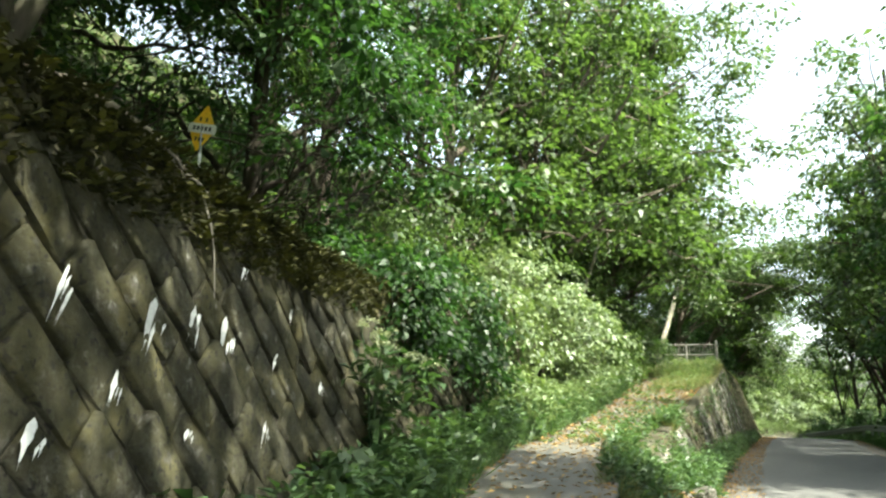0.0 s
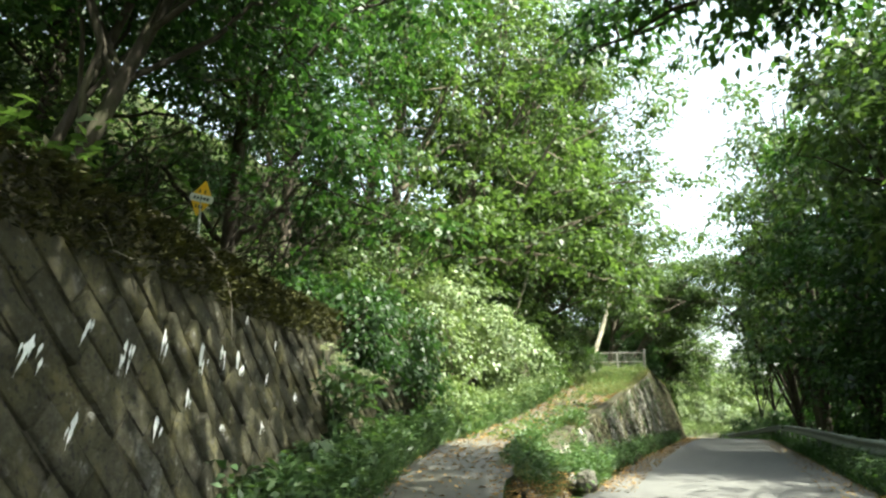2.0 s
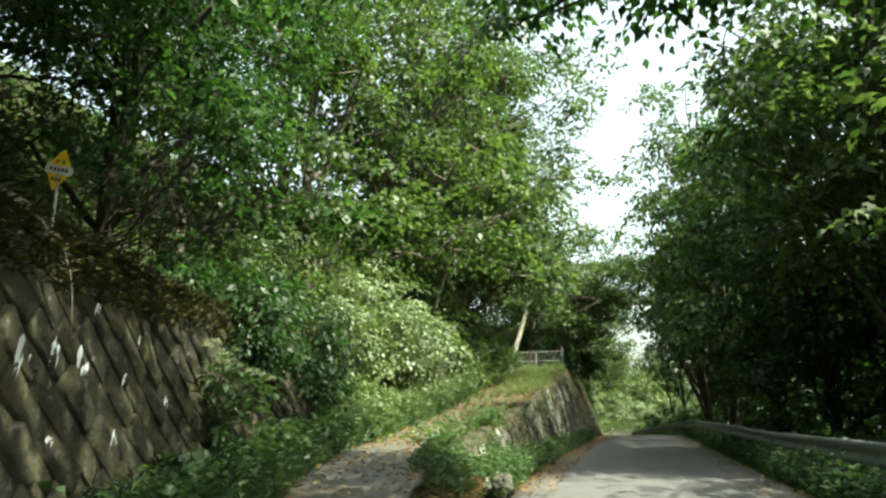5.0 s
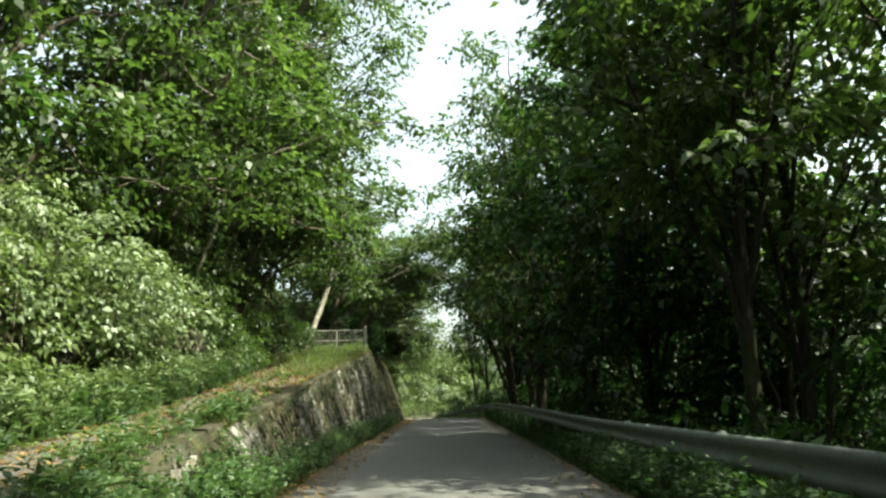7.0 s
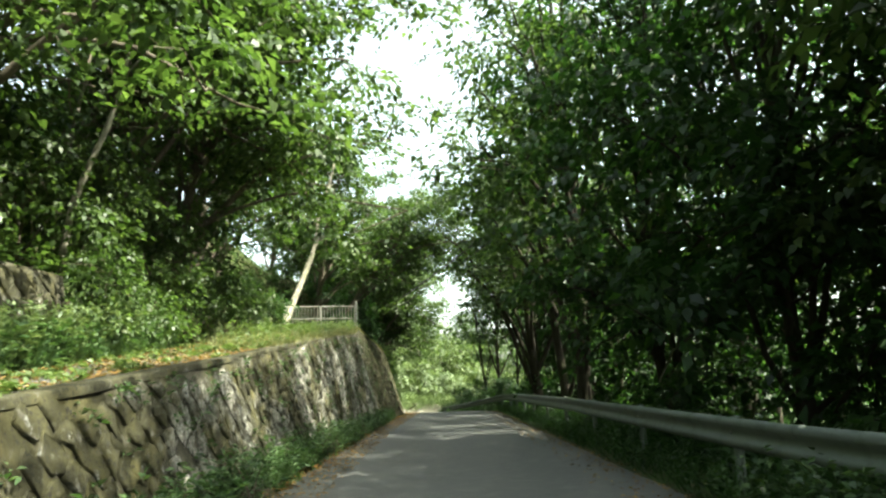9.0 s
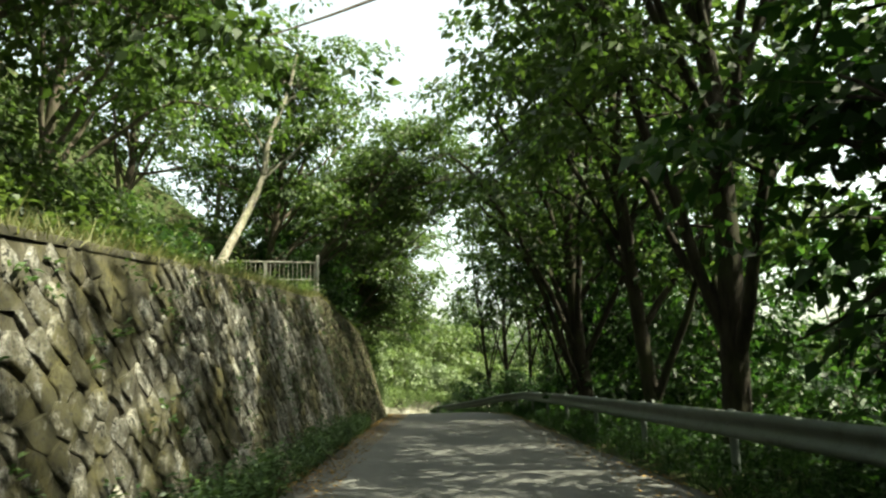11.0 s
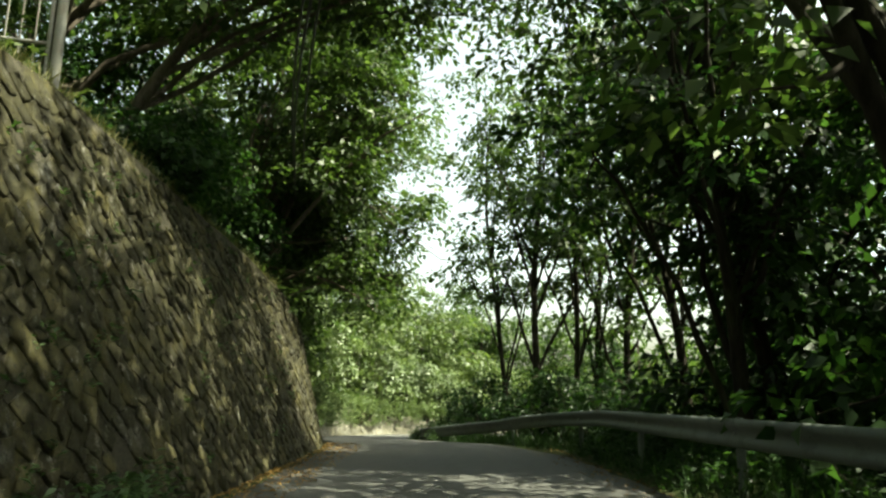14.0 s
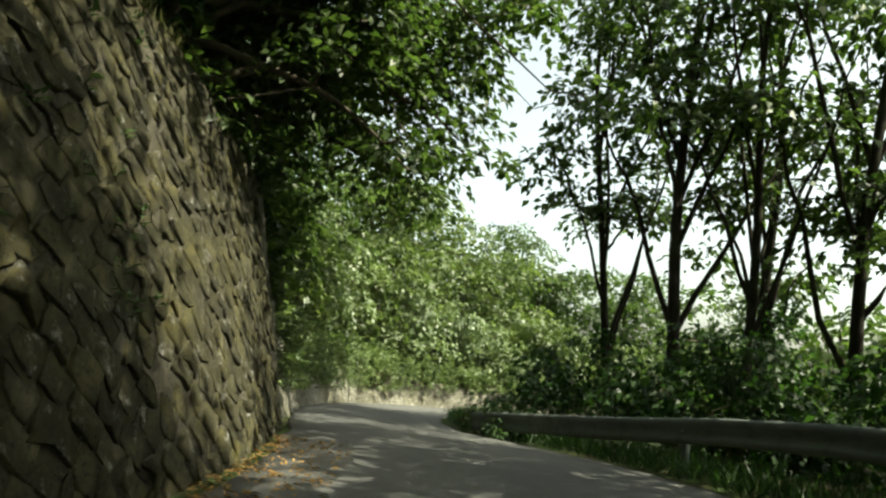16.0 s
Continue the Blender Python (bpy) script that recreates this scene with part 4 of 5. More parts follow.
# crown position is made up: set over the road to shade the wall end
wood_tree(0, "slender tree leaning far out from the bank over the road", -6.2, 50.4, 8.6, 0.17, 3.2, 3.0, 0.5, 20, 1.0, 4, 188, LEAF_A, (5.4, -0.2), None, (7.0, 0.4), group="trees on the slope", core=12, L=0.18, W=0.105, leaves=17)
for i, (x, y, h) in enumerate([(13, 38, 11), (14.5, 46, 10), (13, 55, 9), (17, 31, 12), (18, 51, 10), (16, 62, 9), (14, 25, 13), (13, 70, 8), (18, 73, 9), (12, 78, 7.5), (23, 66, 10), (24, 80, 10), (12, 64, 8.5), (15.5, 66, 9), (10.5, 69.5, 7)]):
    wood_tree(i, "tree standing deeper in the wood below the road", x, y, h, 0.2, 4, 4, 0.1, int(h * 0.75), 1.6, 4, 290 + i, LEAF_B if y < 60 else LEAF_A, per=8, leaves=15, L=0.34, W=0.2, spread=0.75, group="wood below the road", core=10)

# trees round the bend and across the road
FAR = [(-8.5, 74, 9, LEAF_A), (-5.2, 80, 7, LEAF_C), (-1.0, 84.5, 6, LEAF_C), (3.5, 88, 7, LEAF_A), (-9.5, 80, 10, LEAF_A), (-4, 88, 9, LEAF_A), (9, 91, 8, LEAF_A), (2, 95, 11, LEAF_A), (-12, 70, 11, LEAF_A)]
for i, (x, y, h, leaf) in enumerate(FAR):
    wood_tree(i, "sunlit green tree on the bank past the bend", x, y, h, 0.18, 3.6, 3.6, 0.08, 14, 1.5, 4, 240 + i, leaf, per=10, leaves=13, L=0.28, W=0.155, spread=0.65, group="trees past the bend")
# trees behind, closing the place
for i, (x, y) in enumerate([(-5.5, -7)]):
    wood_tree(i, "leafy roadside tree standing along the road behind", x, y, 11, 0.2, 3.6, 3.6, 0.2, 12, 1.5, 4, 340 + i, LEAF_B, per=9, leaves=18, L=0.24, W=0.13, spread=0.6, group="trees behind")


# added trees beside and behind the start, mostly unseen, shading road and first wall
for i, (x, y, h, sx, n) in enumerate([(5.8, -2.5, 15, 4.8, 30), (6.2, 3.6, 14, 4.4, 22), (5.5, -10, 14, 4.6, 18)]):
    wood_tree(i, "tall added tree with a wide crown that shades the junction", x, y, h, 0.26, sx, sx, 0.5, n, 1.6, 4, 380 + i, LEAF_B, (-1.0, 0), None, (-1.4, 0), L=0.17, W=0.1, per=8, leaves=20, spread=0.6, bark=BARK_SHADED, group="trees behind", extra=[(0.5, (-6.9, 5.2, 8.0), 0.55, 5), (0.52, (-6.3, 5.6, 8.3), 0.55, 5), (0.55, (-7.5, 5.8, 8.7), 0.55, 4), (0.6, (-6.4, 5.2, 9.0), 0.55, 4)] if i == 1 else ())


# ---- bushes and weeds ----
def bush(name, label, x, y, z, blobs, seed, leaf, L=0.11, W=0.06, per=14, leaves=22, spread=0.32, cat="bush", group="", flat=0.75, droop=0.4):
    r = np.random.default_rng(seed)
    t = thing(name, (x, y, z), label, cat, group)
    b = np.array([(x + a, y + c, z + d, e) for a, c, d, e in blobs])
    pieces = []
    for q in b:
        p0 = np.array([x, y, z]) + r.normal(size=3) * np.array([0.15, 0.15, 0]) - np.array([0, 0, 0.15])
        if cat == "creeper":
            p0 = np.array([x - 0.1, y, z + 1.9]) + r.normal(size=3) * 0.02
        pieces.append(tube(curve_pts([p0, (p0 + q[:3]) / 2 + np.array([0, 0, 0.15]), q[:3]], 6), np.linspace(0.016, 0.006, 6), 5))
        for w in range(4):
            e = q[:3] + unit(r.normal(size=3)) * q[3] * 0.85
            pieces.append(tube(np.array([q[:3], (q[:3] + e) / 2, e]), [0.008, 0.006, 0.003], 3))
    add_part("stem", mesh_np("stem", *join(pieces), BARK, True), t)
    foliage("leaves", t, r, b, per, leaves, spread, L, W, leaf, flat, droop, core=15)
    return t


def mound(r, n, sx, sy, h, br):
    out = []
    for k in range(n):
        a, q = r.random() * 2 * math.pi, math.sqrt(r.random())
        out.append((math.cos(a) * q * sx, math.sin(a) * q * sy, h * (1 - 0.7 * q * q) * (0.45 + 0.6 * r.random()), br * (0.7 + 0.6 * r.random())))
    return out


r9 = np.random.default_rng(99)
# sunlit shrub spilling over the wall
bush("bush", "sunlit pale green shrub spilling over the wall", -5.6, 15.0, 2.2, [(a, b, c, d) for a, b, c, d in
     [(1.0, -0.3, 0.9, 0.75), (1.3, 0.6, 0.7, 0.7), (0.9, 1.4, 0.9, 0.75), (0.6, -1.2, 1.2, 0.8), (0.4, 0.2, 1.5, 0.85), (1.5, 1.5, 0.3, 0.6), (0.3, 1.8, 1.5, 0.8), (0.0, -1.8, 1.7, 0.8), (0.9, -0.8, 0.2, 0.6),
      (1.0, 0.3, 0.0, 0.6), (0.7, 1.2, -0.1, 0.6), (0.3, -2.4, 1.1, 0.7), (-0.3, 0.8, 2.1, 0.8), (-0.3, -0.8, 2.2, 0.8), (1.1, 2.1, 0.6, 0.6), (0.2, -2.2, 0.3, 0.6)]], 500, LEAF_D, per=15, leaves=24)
bush("bush", "yellow-green shrub hanging from the slope above the wall", -6.0, 10.8, 2.6, mound(r9, 18, 1.3, 2.2, 2.0, 0.7), 501, LEAF_A, per=14, leaves=22)
bush("bush", "creeper bush over the wall head, leaves darkened for shade", -5.6, 8.2, 2.5, mound(r9, 12, 0.9, 1.6, 1.3, 0.6), 502, LEAF_B)
bush("bush", "green bush at the foot of the slope beside the lane", -6.0, 23.9, 1.5, mound(r9, 14, 0.7, 1.8, 1.7, 0.5), 507, LEAF_A)
bush("bush", "green bush at the foot of the slope beside the lane", -6.2, 28.5, 2.0, mound(r9, 14, 1.1, 2.2, 1.6, 0.65), 503, LEAF_A)
bush("bush", "green bush at the foot of the slope beside the lane", -6.9, 33.5, 2.4, mound(r9, 14, 1.1, 2.2, 1.8, 0.65), 504, LEAF_A)
bush("bush", "dark bush on the slope near the gate", -7.9, 39.5, 3.0, mound(r9, 14, 1.2, 2.4, 1.8, 0.7), 505, LEAF_B)
for i, (x, y, sx, sy, h, leaf) in enumerate([(-7.4, 19.0, 1.0, 2.2, 3.0, LEAF_A), (-7.6, 23.5, 1.0, 2.4, 3.4, LEAF_A), (-7.0, 30.0, 1.0, 2.6, 4.6, LEAF_A), (-7.6, 26.4, 1.0, 2.4, 5.0, LEAF_A), (-8.6, 22.0, 1.0, 2.6, 5.5, LEAF_B)]):
    bush("bush", "tall leafy bush on the slope above the lane", x, y, ground_z(x, y), mound(r9, 20, sx, sy, h, 0.75), 510 + i, leaf, L=0.16, W=0.09, per=11, leaves=17, spread=0.45, group="bushes on the slope")
for i, (x, y, sx, sy, h, leaf) in enumerate([(-5.4, 50.5, 0.9, 1.6, 1.7, LEAF_B), (-6.0, 54.0, 1.2, 1.8, 2.3, LEAF_B), (-5.2, 56.5, 0.8, 1.4, 1.5, LEAF_B), (-7.4, 53.0, 1.3, 2.2, 2.8, LEAF_B), (-7.2, 57.0, 1.2, 1.6, 2.6, LEAF_B)]):
    bush("bush", "dark shaded bush on the bank above the wall end", x, y, ground_z(x, y), mound(r9, 16, sx, sy, h, 0.7), 590 + i, leaf, L=0.16, W=0.09, per=11, leaves=17, spread=0.45, group="bushes above the wall end")
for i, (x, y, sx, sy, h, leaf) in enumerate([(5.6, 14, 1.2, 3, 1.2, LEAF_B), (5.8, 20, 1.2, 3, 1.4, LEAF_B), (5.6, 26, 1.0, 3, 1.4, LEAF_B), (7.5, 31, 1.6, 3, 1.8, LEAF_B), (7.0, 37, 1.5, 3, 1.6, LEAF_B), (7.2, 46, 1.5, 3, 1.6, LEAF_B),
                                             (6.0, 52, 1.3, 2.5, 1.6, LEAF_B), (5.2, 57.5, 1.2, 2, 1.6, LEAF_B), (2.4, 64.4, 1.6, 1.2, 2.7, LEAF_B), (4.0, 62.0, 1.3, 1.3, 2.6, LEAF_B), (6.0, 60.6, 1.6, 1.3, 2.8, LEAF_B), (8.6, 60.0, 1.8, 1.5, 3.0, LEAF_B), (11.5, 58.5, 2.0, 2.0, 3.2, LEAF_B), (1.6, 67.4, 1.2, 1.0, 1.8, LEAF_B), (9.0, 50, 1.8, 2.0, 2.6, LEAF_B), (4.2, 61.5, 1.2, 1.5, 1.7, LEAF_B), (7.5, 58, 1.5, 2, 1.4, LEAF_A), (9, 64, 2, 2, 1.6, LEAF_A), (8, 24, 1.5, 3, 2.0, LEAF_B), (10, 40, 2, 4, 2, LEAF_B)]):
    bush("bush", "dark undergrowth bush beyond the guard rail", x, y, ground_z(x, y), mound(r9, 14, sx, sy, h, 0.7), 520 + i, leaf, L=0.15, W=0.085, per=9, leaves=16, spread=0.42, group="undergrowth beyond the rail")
# Fresh and pale leaf tones put some of the bank's sunlight into colour
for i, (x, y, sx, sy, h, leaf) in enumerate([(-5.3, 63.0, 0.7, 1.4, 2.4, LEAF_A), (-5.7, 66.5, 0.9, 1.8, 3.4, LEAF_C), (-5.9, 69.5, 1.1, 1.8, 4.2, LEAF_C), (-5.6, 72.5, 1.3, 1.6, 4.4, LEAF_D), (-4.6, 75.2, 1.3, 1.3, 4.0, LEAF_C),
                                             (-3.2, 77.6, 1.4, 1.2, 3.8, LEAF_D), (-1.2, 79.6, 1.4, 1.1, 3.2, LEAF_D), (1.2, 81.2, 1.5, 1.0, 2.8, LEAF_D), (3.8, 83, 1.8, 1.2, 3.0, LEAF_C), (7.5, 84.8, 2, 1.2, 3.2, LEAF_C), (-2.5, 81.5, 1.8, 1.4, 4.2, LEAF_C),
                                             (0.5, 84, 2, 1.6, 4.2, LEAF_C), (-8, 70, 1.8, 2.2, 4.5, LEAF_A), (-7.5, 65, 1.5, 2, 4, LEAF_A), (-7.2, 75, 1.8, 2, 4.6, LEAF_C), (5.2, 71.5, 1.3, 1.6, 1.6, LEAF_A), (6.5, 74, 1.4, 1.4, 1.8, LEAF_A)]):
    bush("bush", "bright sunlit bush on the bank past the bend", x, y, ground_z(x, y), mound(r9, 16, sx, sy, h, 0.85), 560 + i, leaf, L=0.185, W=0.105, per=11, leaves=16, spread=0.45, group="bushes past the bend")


def grass(name, label, spots, seed, mats, hgt, wid, n, category="grass"):
    """Blades of grass and weeds strewn over stretches: spots of (x, y, z) from a chooser."""
    r = np.random.default_rng(seed)
    P = np.array([spots(r) for _ in range(n)])
    m = len(P)
    lean = r.normal(size=(m, 3)) * np.array([0.5, 0.5, 0.05]) + np.array([0, 0, 1.0])
    V, F = blades(P - np.array([0, 0, 0.03]), lean, unit(r.normal(size=(m, 3)) + 1e-3), hgt * (0.4 + 0.9 * r.random(m)), wid * (0.6 + 0.8 * r.random(m)), 0.1)
    ob = new(name, mesh_np(name, V, F, mats))
    return tagged(ob, label, category, kind="stuff")


def lane_left(r):
    y = 2.5 + 24 * r.random()
    a, b = lerp(y, WALLA_BASE) + 0.05, lerp(y, LANE_L) + 0.12
    x = a + max(0.2, b - a) * r.random()
    return (x, y, lerp(y, LANE_Z))


def island(r):
    y = 9.0 + 5.0 * r.random() ** 1.1 if r.random() < 0.8 else 7.4 + 2 * r.random()
    a, b = lerp(y, LANE_R) - 0.1, lerp(y, WALLB_BASE) + (0.3 if y < 13 else -0.35)
    x = a + (b - a) * (r.random() if y > 9.6 else 0.75 * r.random())
    k = max(0, (x - a) / (b - a))
    return (x, y, max(zr(y), lerp(y, LANE_Z) * (1 - k) + zr(y) * k) - 0.02 if y < 13 else lerp(y, LANE_Z))


def foot_b(r):
    y = 10 + 36 * r.random()
    x = lerp(y, WALLB_BASE) + 0.35 * r.random() ** 1.5 - 0.05
    return (x, y, zr(y) + 0.25 * r.random() ** 2)


def head_b(r):
    y = 24 + 24 * r.random() ** 0.8
    x = lerp(y, WALLB_BACK) - 0.1 - (1.6 if y < 30 else 3.2) * r.random() ** 1.1
    return (x, y, lerp(y, LANE_Z))


def verge_right(r):
    y = 6 + 50 * r.random()
    x = 3.35 + 1.6 * r.random()
    return (x, y, ground_z(x, y))


def bend_in(r):
    s = 72 + 18 * r.random()
    x, y = road_line(s, lerp(s, [(72, 2.7), (80, 1.9), (90, 1.8)]) + 1.5 * r.random() ** 1.3)
    return (x, y, zr(y))


def weeds(name, label, spots, seed, leaf, n, h, L, W, per):
    """Leafy weeds: stems with leaves up their height."""
    r = np.random.default_rng(seed)
    P, D, N = [], [], []
    for _ in range(n):
        p = np.array(spots(r))
        hh = h * (0.4 + 0.8 * r.random())
        k = r.random(per)
        a = r.random(per) * 2 * math.pi
        off = np.stack([np.cos(a), np.sin(a), 0 * a], 1)
        tilt = r.normal(size=3) * np.array([0.25, 0.25, 0])
        P.append(p + (np.array([0, 0, 1.0]) + tilt) * (k * hh)[:, None] + off * 0.06 * r.random((per, 1)))
        D.append(off + np.array([0, 0, 0.35]) + 0.3 * r.normal(size=(per, 3)))
        N.append(np.array([0, 0, 1.0]) + 0.35 * r.normal(size=(per, 3)))
    P, D, N = np.vstack(P), np.vstack(D), unit(np.vstack(N))
    s = 0.6 + 0.8 * r.random(len(P))
    V, F = blades(P, D, N, L * s, W * s)
    ob = new(name, mesh_np(name, V, F, leaf))
    return tagged(ob, label, "weeds", kind="stuff")


weeds("lane_weeds", "lush green weeds between wall and lane", lane_left, 601, LEAF_E, 1600, 0.6, 0.12, 0.05, 18)
grass("lane_grass", "tall green grass beside the lane", lane_left, 602, LEAF_E, 0.5, 0.014, 9000)
weeds("island_weeds", "green weeds on the raised strip between lane and road", island, 603, LEAF_E, 700, 0.36, 0.09, 0.04, 14)
grass("island_grass", "grass tufts on the raised strip", island, 604, LEAF_Y, 0.26, 0.01, 6500)
weeds("wall_foot_weeds", "weeds along the foot of the stone wall", foot_b, 605, LEAF_E, 1300, 0.5, 0.09, 0.04, 16)
grass("wall_head_grass", "dry yellow-green grass along the head of the wall", head_b, 606, LEAF_Y, 0.36, 0.013, 14000)
weeds("wall_head_weeds", "pale green weeds on the lane before the gate", head_b, 607, LEAF_C, 700, 0.5, 0.1, 0.04, 16)
# Rail-side and bend grass use the leaf darkened for shade
grass("verge_grass", "grass under the guard rail, darkened for shade", verge_right, 608, LEAF_B, 0.4, 0.014, 14000)
weeds("verge_weeds", "weeds under the guard rail, darkened for shade", verge_right, 609, LEAF_B, 900, 0.4, 0.1, 0.05, 14)
weeds("rail_weeds", "leafy weeds growing up in front of the guard rail", lambda r: (lambda x, y: (x, y, ground_z(x, y)))(3.45 + 0.6 * r.random(), 1 + 17 * r.random()), 611, LEAF_E, 650, 0.55, 0.1, 0.05, 16)
grass("bend_grass", "green grass on the inside of the bend", bend_in, 610, LEAF_B, 0.4, 0.016, 6500)

def slope_spots(r):
    y = -3 + 62 * r.random()
    d = 14 * r.random() ** 1.4
    if 1.5 < y < 8.5:
        d = 2.6 + d
    x = lerp(y, WALLA_BASE) - 0.75 - d
    return (x, y, ground_z(x, y))


def bank_spots(r):
    y = 62 + 26 * r.random()
    x = lerp(y, WALLB_BACK) - 9 * r.random() ** 1.3
    return (x, y, ground_z(x, y))


def right_floor(r):
    y = -2 + 74 * r.random()
    x = 4.7 + 12 * r.random() ** 1.3
    return (x, y, ground_z(x, y))


def end_bank(r):
    y = 55.5 + 20 * r.random()
    x = lerp(y, WALLB_BACK) - 0.05 - 4 * r.random()
    return (x, y, ground_z(x, y))


weeds("slope_undergrowth", "dark undergrowth of ferns and seedlings over the slope", slope_spots, 620, LEAF_A, 3600, 0.6, 0.16, 0.075, 11)
# Pale leaf again, its tone carrying part of the sun on this bank
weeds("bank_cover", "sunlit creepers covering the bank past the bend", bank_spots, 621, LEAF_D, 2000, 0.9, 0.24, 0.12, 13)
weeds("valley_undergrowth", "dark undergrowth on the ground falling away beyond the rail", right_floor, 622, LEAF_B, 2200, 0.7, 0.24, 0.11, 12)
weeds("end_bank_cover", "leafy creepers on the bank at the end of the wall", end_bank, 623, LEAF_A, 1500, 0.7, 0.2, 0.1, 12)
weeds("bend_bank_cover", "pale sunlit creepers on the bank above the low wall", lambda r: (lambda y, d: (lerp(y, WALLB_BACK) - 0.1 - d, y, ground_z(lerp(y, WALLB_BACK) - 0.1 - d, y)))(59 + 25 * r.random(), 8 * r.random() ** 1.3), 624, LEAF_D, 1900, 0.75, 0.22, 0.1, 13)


# ---- umbel plant beside the wall ----
def umbel_plant(x, y, z, seed, heads, lab):
    r = np.random.default_rng(seed)
    t = thing("umbel_plant", (x, y, z), lab, "plant")
    pieces, P, D, N, FP, FD = [], [], [], [], [], []
    for hx, hy, hz, rad in heads:
        top = np.array([x + hx, y + hy, z + hz])
        line = curve_pts([np.array([x, y, z - 0.1]), np.array([x + hx * 0.3, y + hy * 0.3, z + hz * 0.6]), top], 9)
        pieces.append(tube(line, np.linspace(0.014, 0.005, 9), 6))
        for k in range(11):
            a = k * 2.4
            e = top + np.array([math.cos(a) * rad, math.sin(a) * rad, 0.05 * r.normal()]) * (0.35 + 0.65 * (k % 3) / 2)
            pieces.append(tube(np.array([top - np.array([0, 0, 0.1]), (top + e) / 2, e]), [0.004, 0.003, 0.002], 3))
            m = 16
            FP.append(e + r.normal(size=(m, 3)) * np.array([0.028, 0.028, 0.008]))
        for q in line[2:8]:
            m = 12
            a = r.random() * 6.28
            d = np.array([math.cos(a), math.sin(a), 0.1])
            kk = r.random((m, 1))
            P.append(q + d * kk * 0.4 - np.array([0, 0, 0.15]) * kk ** 2 + r.normal(size=(m, 3)) * 0.05)
            D.append(d + 0.6 * r.normal(size=(m, 3)))
            N.append(np.array([0, 0, 1.0]) + 0.3 * r.normal(size=(m, 3)))
    add_part("stalk", mesh_np("stalk", *join(pieces), LEAF_E, True), t)
    P, D, N = np.vstack(P), np.vstack(D), unit(np.vstack(N))
    V, F = blades(P, D, N, 0.17 * (0.6 + 0.7 * r.random(len(P))), 0.085)
    add_part("foliage", mesh_np("foliage", V, F, LEAF_E), t)
    FP = np.vstack(FP)
    V, F = blades(FP, unit(r.normal(size=FP.shape) + np.array([0, 0, 0.3])), unit(r.normal(size=FP.shape) * 0.4 + np.array([0, 0, 1.0])), 0.028, 0.02)
    add_part("flower_head", mesh_np("flower_head", V, F, FLOWER), t, "flat cream flower clusters")


umbel_plant(-4.05, 6.15, 0.28, 701, [(0.35, -0.35, 1.5, 0.13), (0.1, 0.0, 1.62, 0.14), (-0.1, 0.45, 1.55, 0.14), (0.3, 0.4, 1.4, 0.12), (0.25, 0.75, 1.35, 0.12), (-0.3, 0.2, 1.75, 0.13)], "tall umbel plant with flat cream flower heads beside the wall")
bush("bush", "broad-leaved green weed clump at the wall foot", -3.75, 5.2, 0.18, mound(r9, 9, 0.45, 0.7, 0.75, 0.3), 702, LEAF_E, L=0.17, W=0.12, per=7, leaves=10, spread=0.22, cat="plant")
bush("bush", "low green weed clump at the wall foot", -3.0, 3.4, 0.1, mound(r9, 9, 0.4, 0.8, 0.5, 0.28), 703, LEAF_E, L=0.13, W=0.08, per=7, leaves=10, spread=0.2, cat="plant")
bush("bush", "green weed clump on the lane edge near the junction", -2.1, 3.9, 0.08, mound(r9, 7, 0.35, 0.4, 0.35, 0.2), 704, LEAF_C, L=0.1, W=0.04, per=7, leaves=10, spread=0.18, cat="plant")
for i, y in enumerate((16.5, 19.0, 25.5, 31.5, 36.0)):
    bush("bush", "green weed clump growing at the foot of the stone wall", lerp(y, WALLB_BASE) + 0.15, y, zr(y), mound(r9, 8, 0.35, 0.8, 0.6, 0.28), 710 + i, LEAF_E, L=0.12, W=0.06, per=8, leaves=12, spread=0.2, cat="plant", group="weeds at the wall foot")


rc = np.random.default_rng(77)
# The first creeper takes the leaf that is darkened for shade
for k, (y0, y1, leaf, lab) in enumerate([(7.6, 11.2, LEAF_B, "creeper hanging over the wall, leaves darkened for shade"), (11.2, 15.2, LEAF_C, "yellow-green creeper hanging over the wall"), (15.2, 18.6, LEAF_D, "pale green creeper hanging over the wall")]):
    ym = (y0 + y1) / 2
    hang = []
    for q in range(26):
        y = y0 + (y1 - y0) * rc.random()
        z = 0.75 + 2.3 * rc.random() ** 0.7
        hang.append((lerp(y, WALLA_BASE) - 0.16 * z + 0.22 + 0.2 * rc.random() - lerp(ym, WALLA_BASE) + 0.1, y - ym, z - 0.8, 0.34 + 0.2 * rc.random()))
    bush("creeper", lab, lerp(ym, WALLA_BASE) - 0.1, ym, lerp(ym, LANE_Z) + 0.5, hang, 760 + k, leaf, per=12, leaves=16, spread=0.28, cat="creeper", group="creepers on the wall", droop=0.6)
weeds("tall_weeds", "tall pale green weeds in the sun beside the lane", lambda r: (lambda y: (lerp(y, WALLA_BASE) + 0.1 + (lerp(y, LANE_L) - 0.1 - lerp(y, WALLA_BASE)) * r.random(), y, lerp(y, LANE_Z)))(11 + 14 * r.random()), 768, LEAF_D, 1700, 0.8, 0.11, 0.042, 18)
bush("bush", "low pale grass clump on the inside of the bend", 0.1, 63.1, zr(63), mound(r9, 10, 1.0, 0.8, 0.55, 0.35), 770, LEAF_E, L=0.14, W=0.05, per=10, leaves=14, spread=0.25, cat="plant")


ivy = [(0.35 * math.cos(k * 2.4), 0.35 * math.sin(k * 2.4), 0.4 + k * 0.17, 0.34) for k in range(28)]
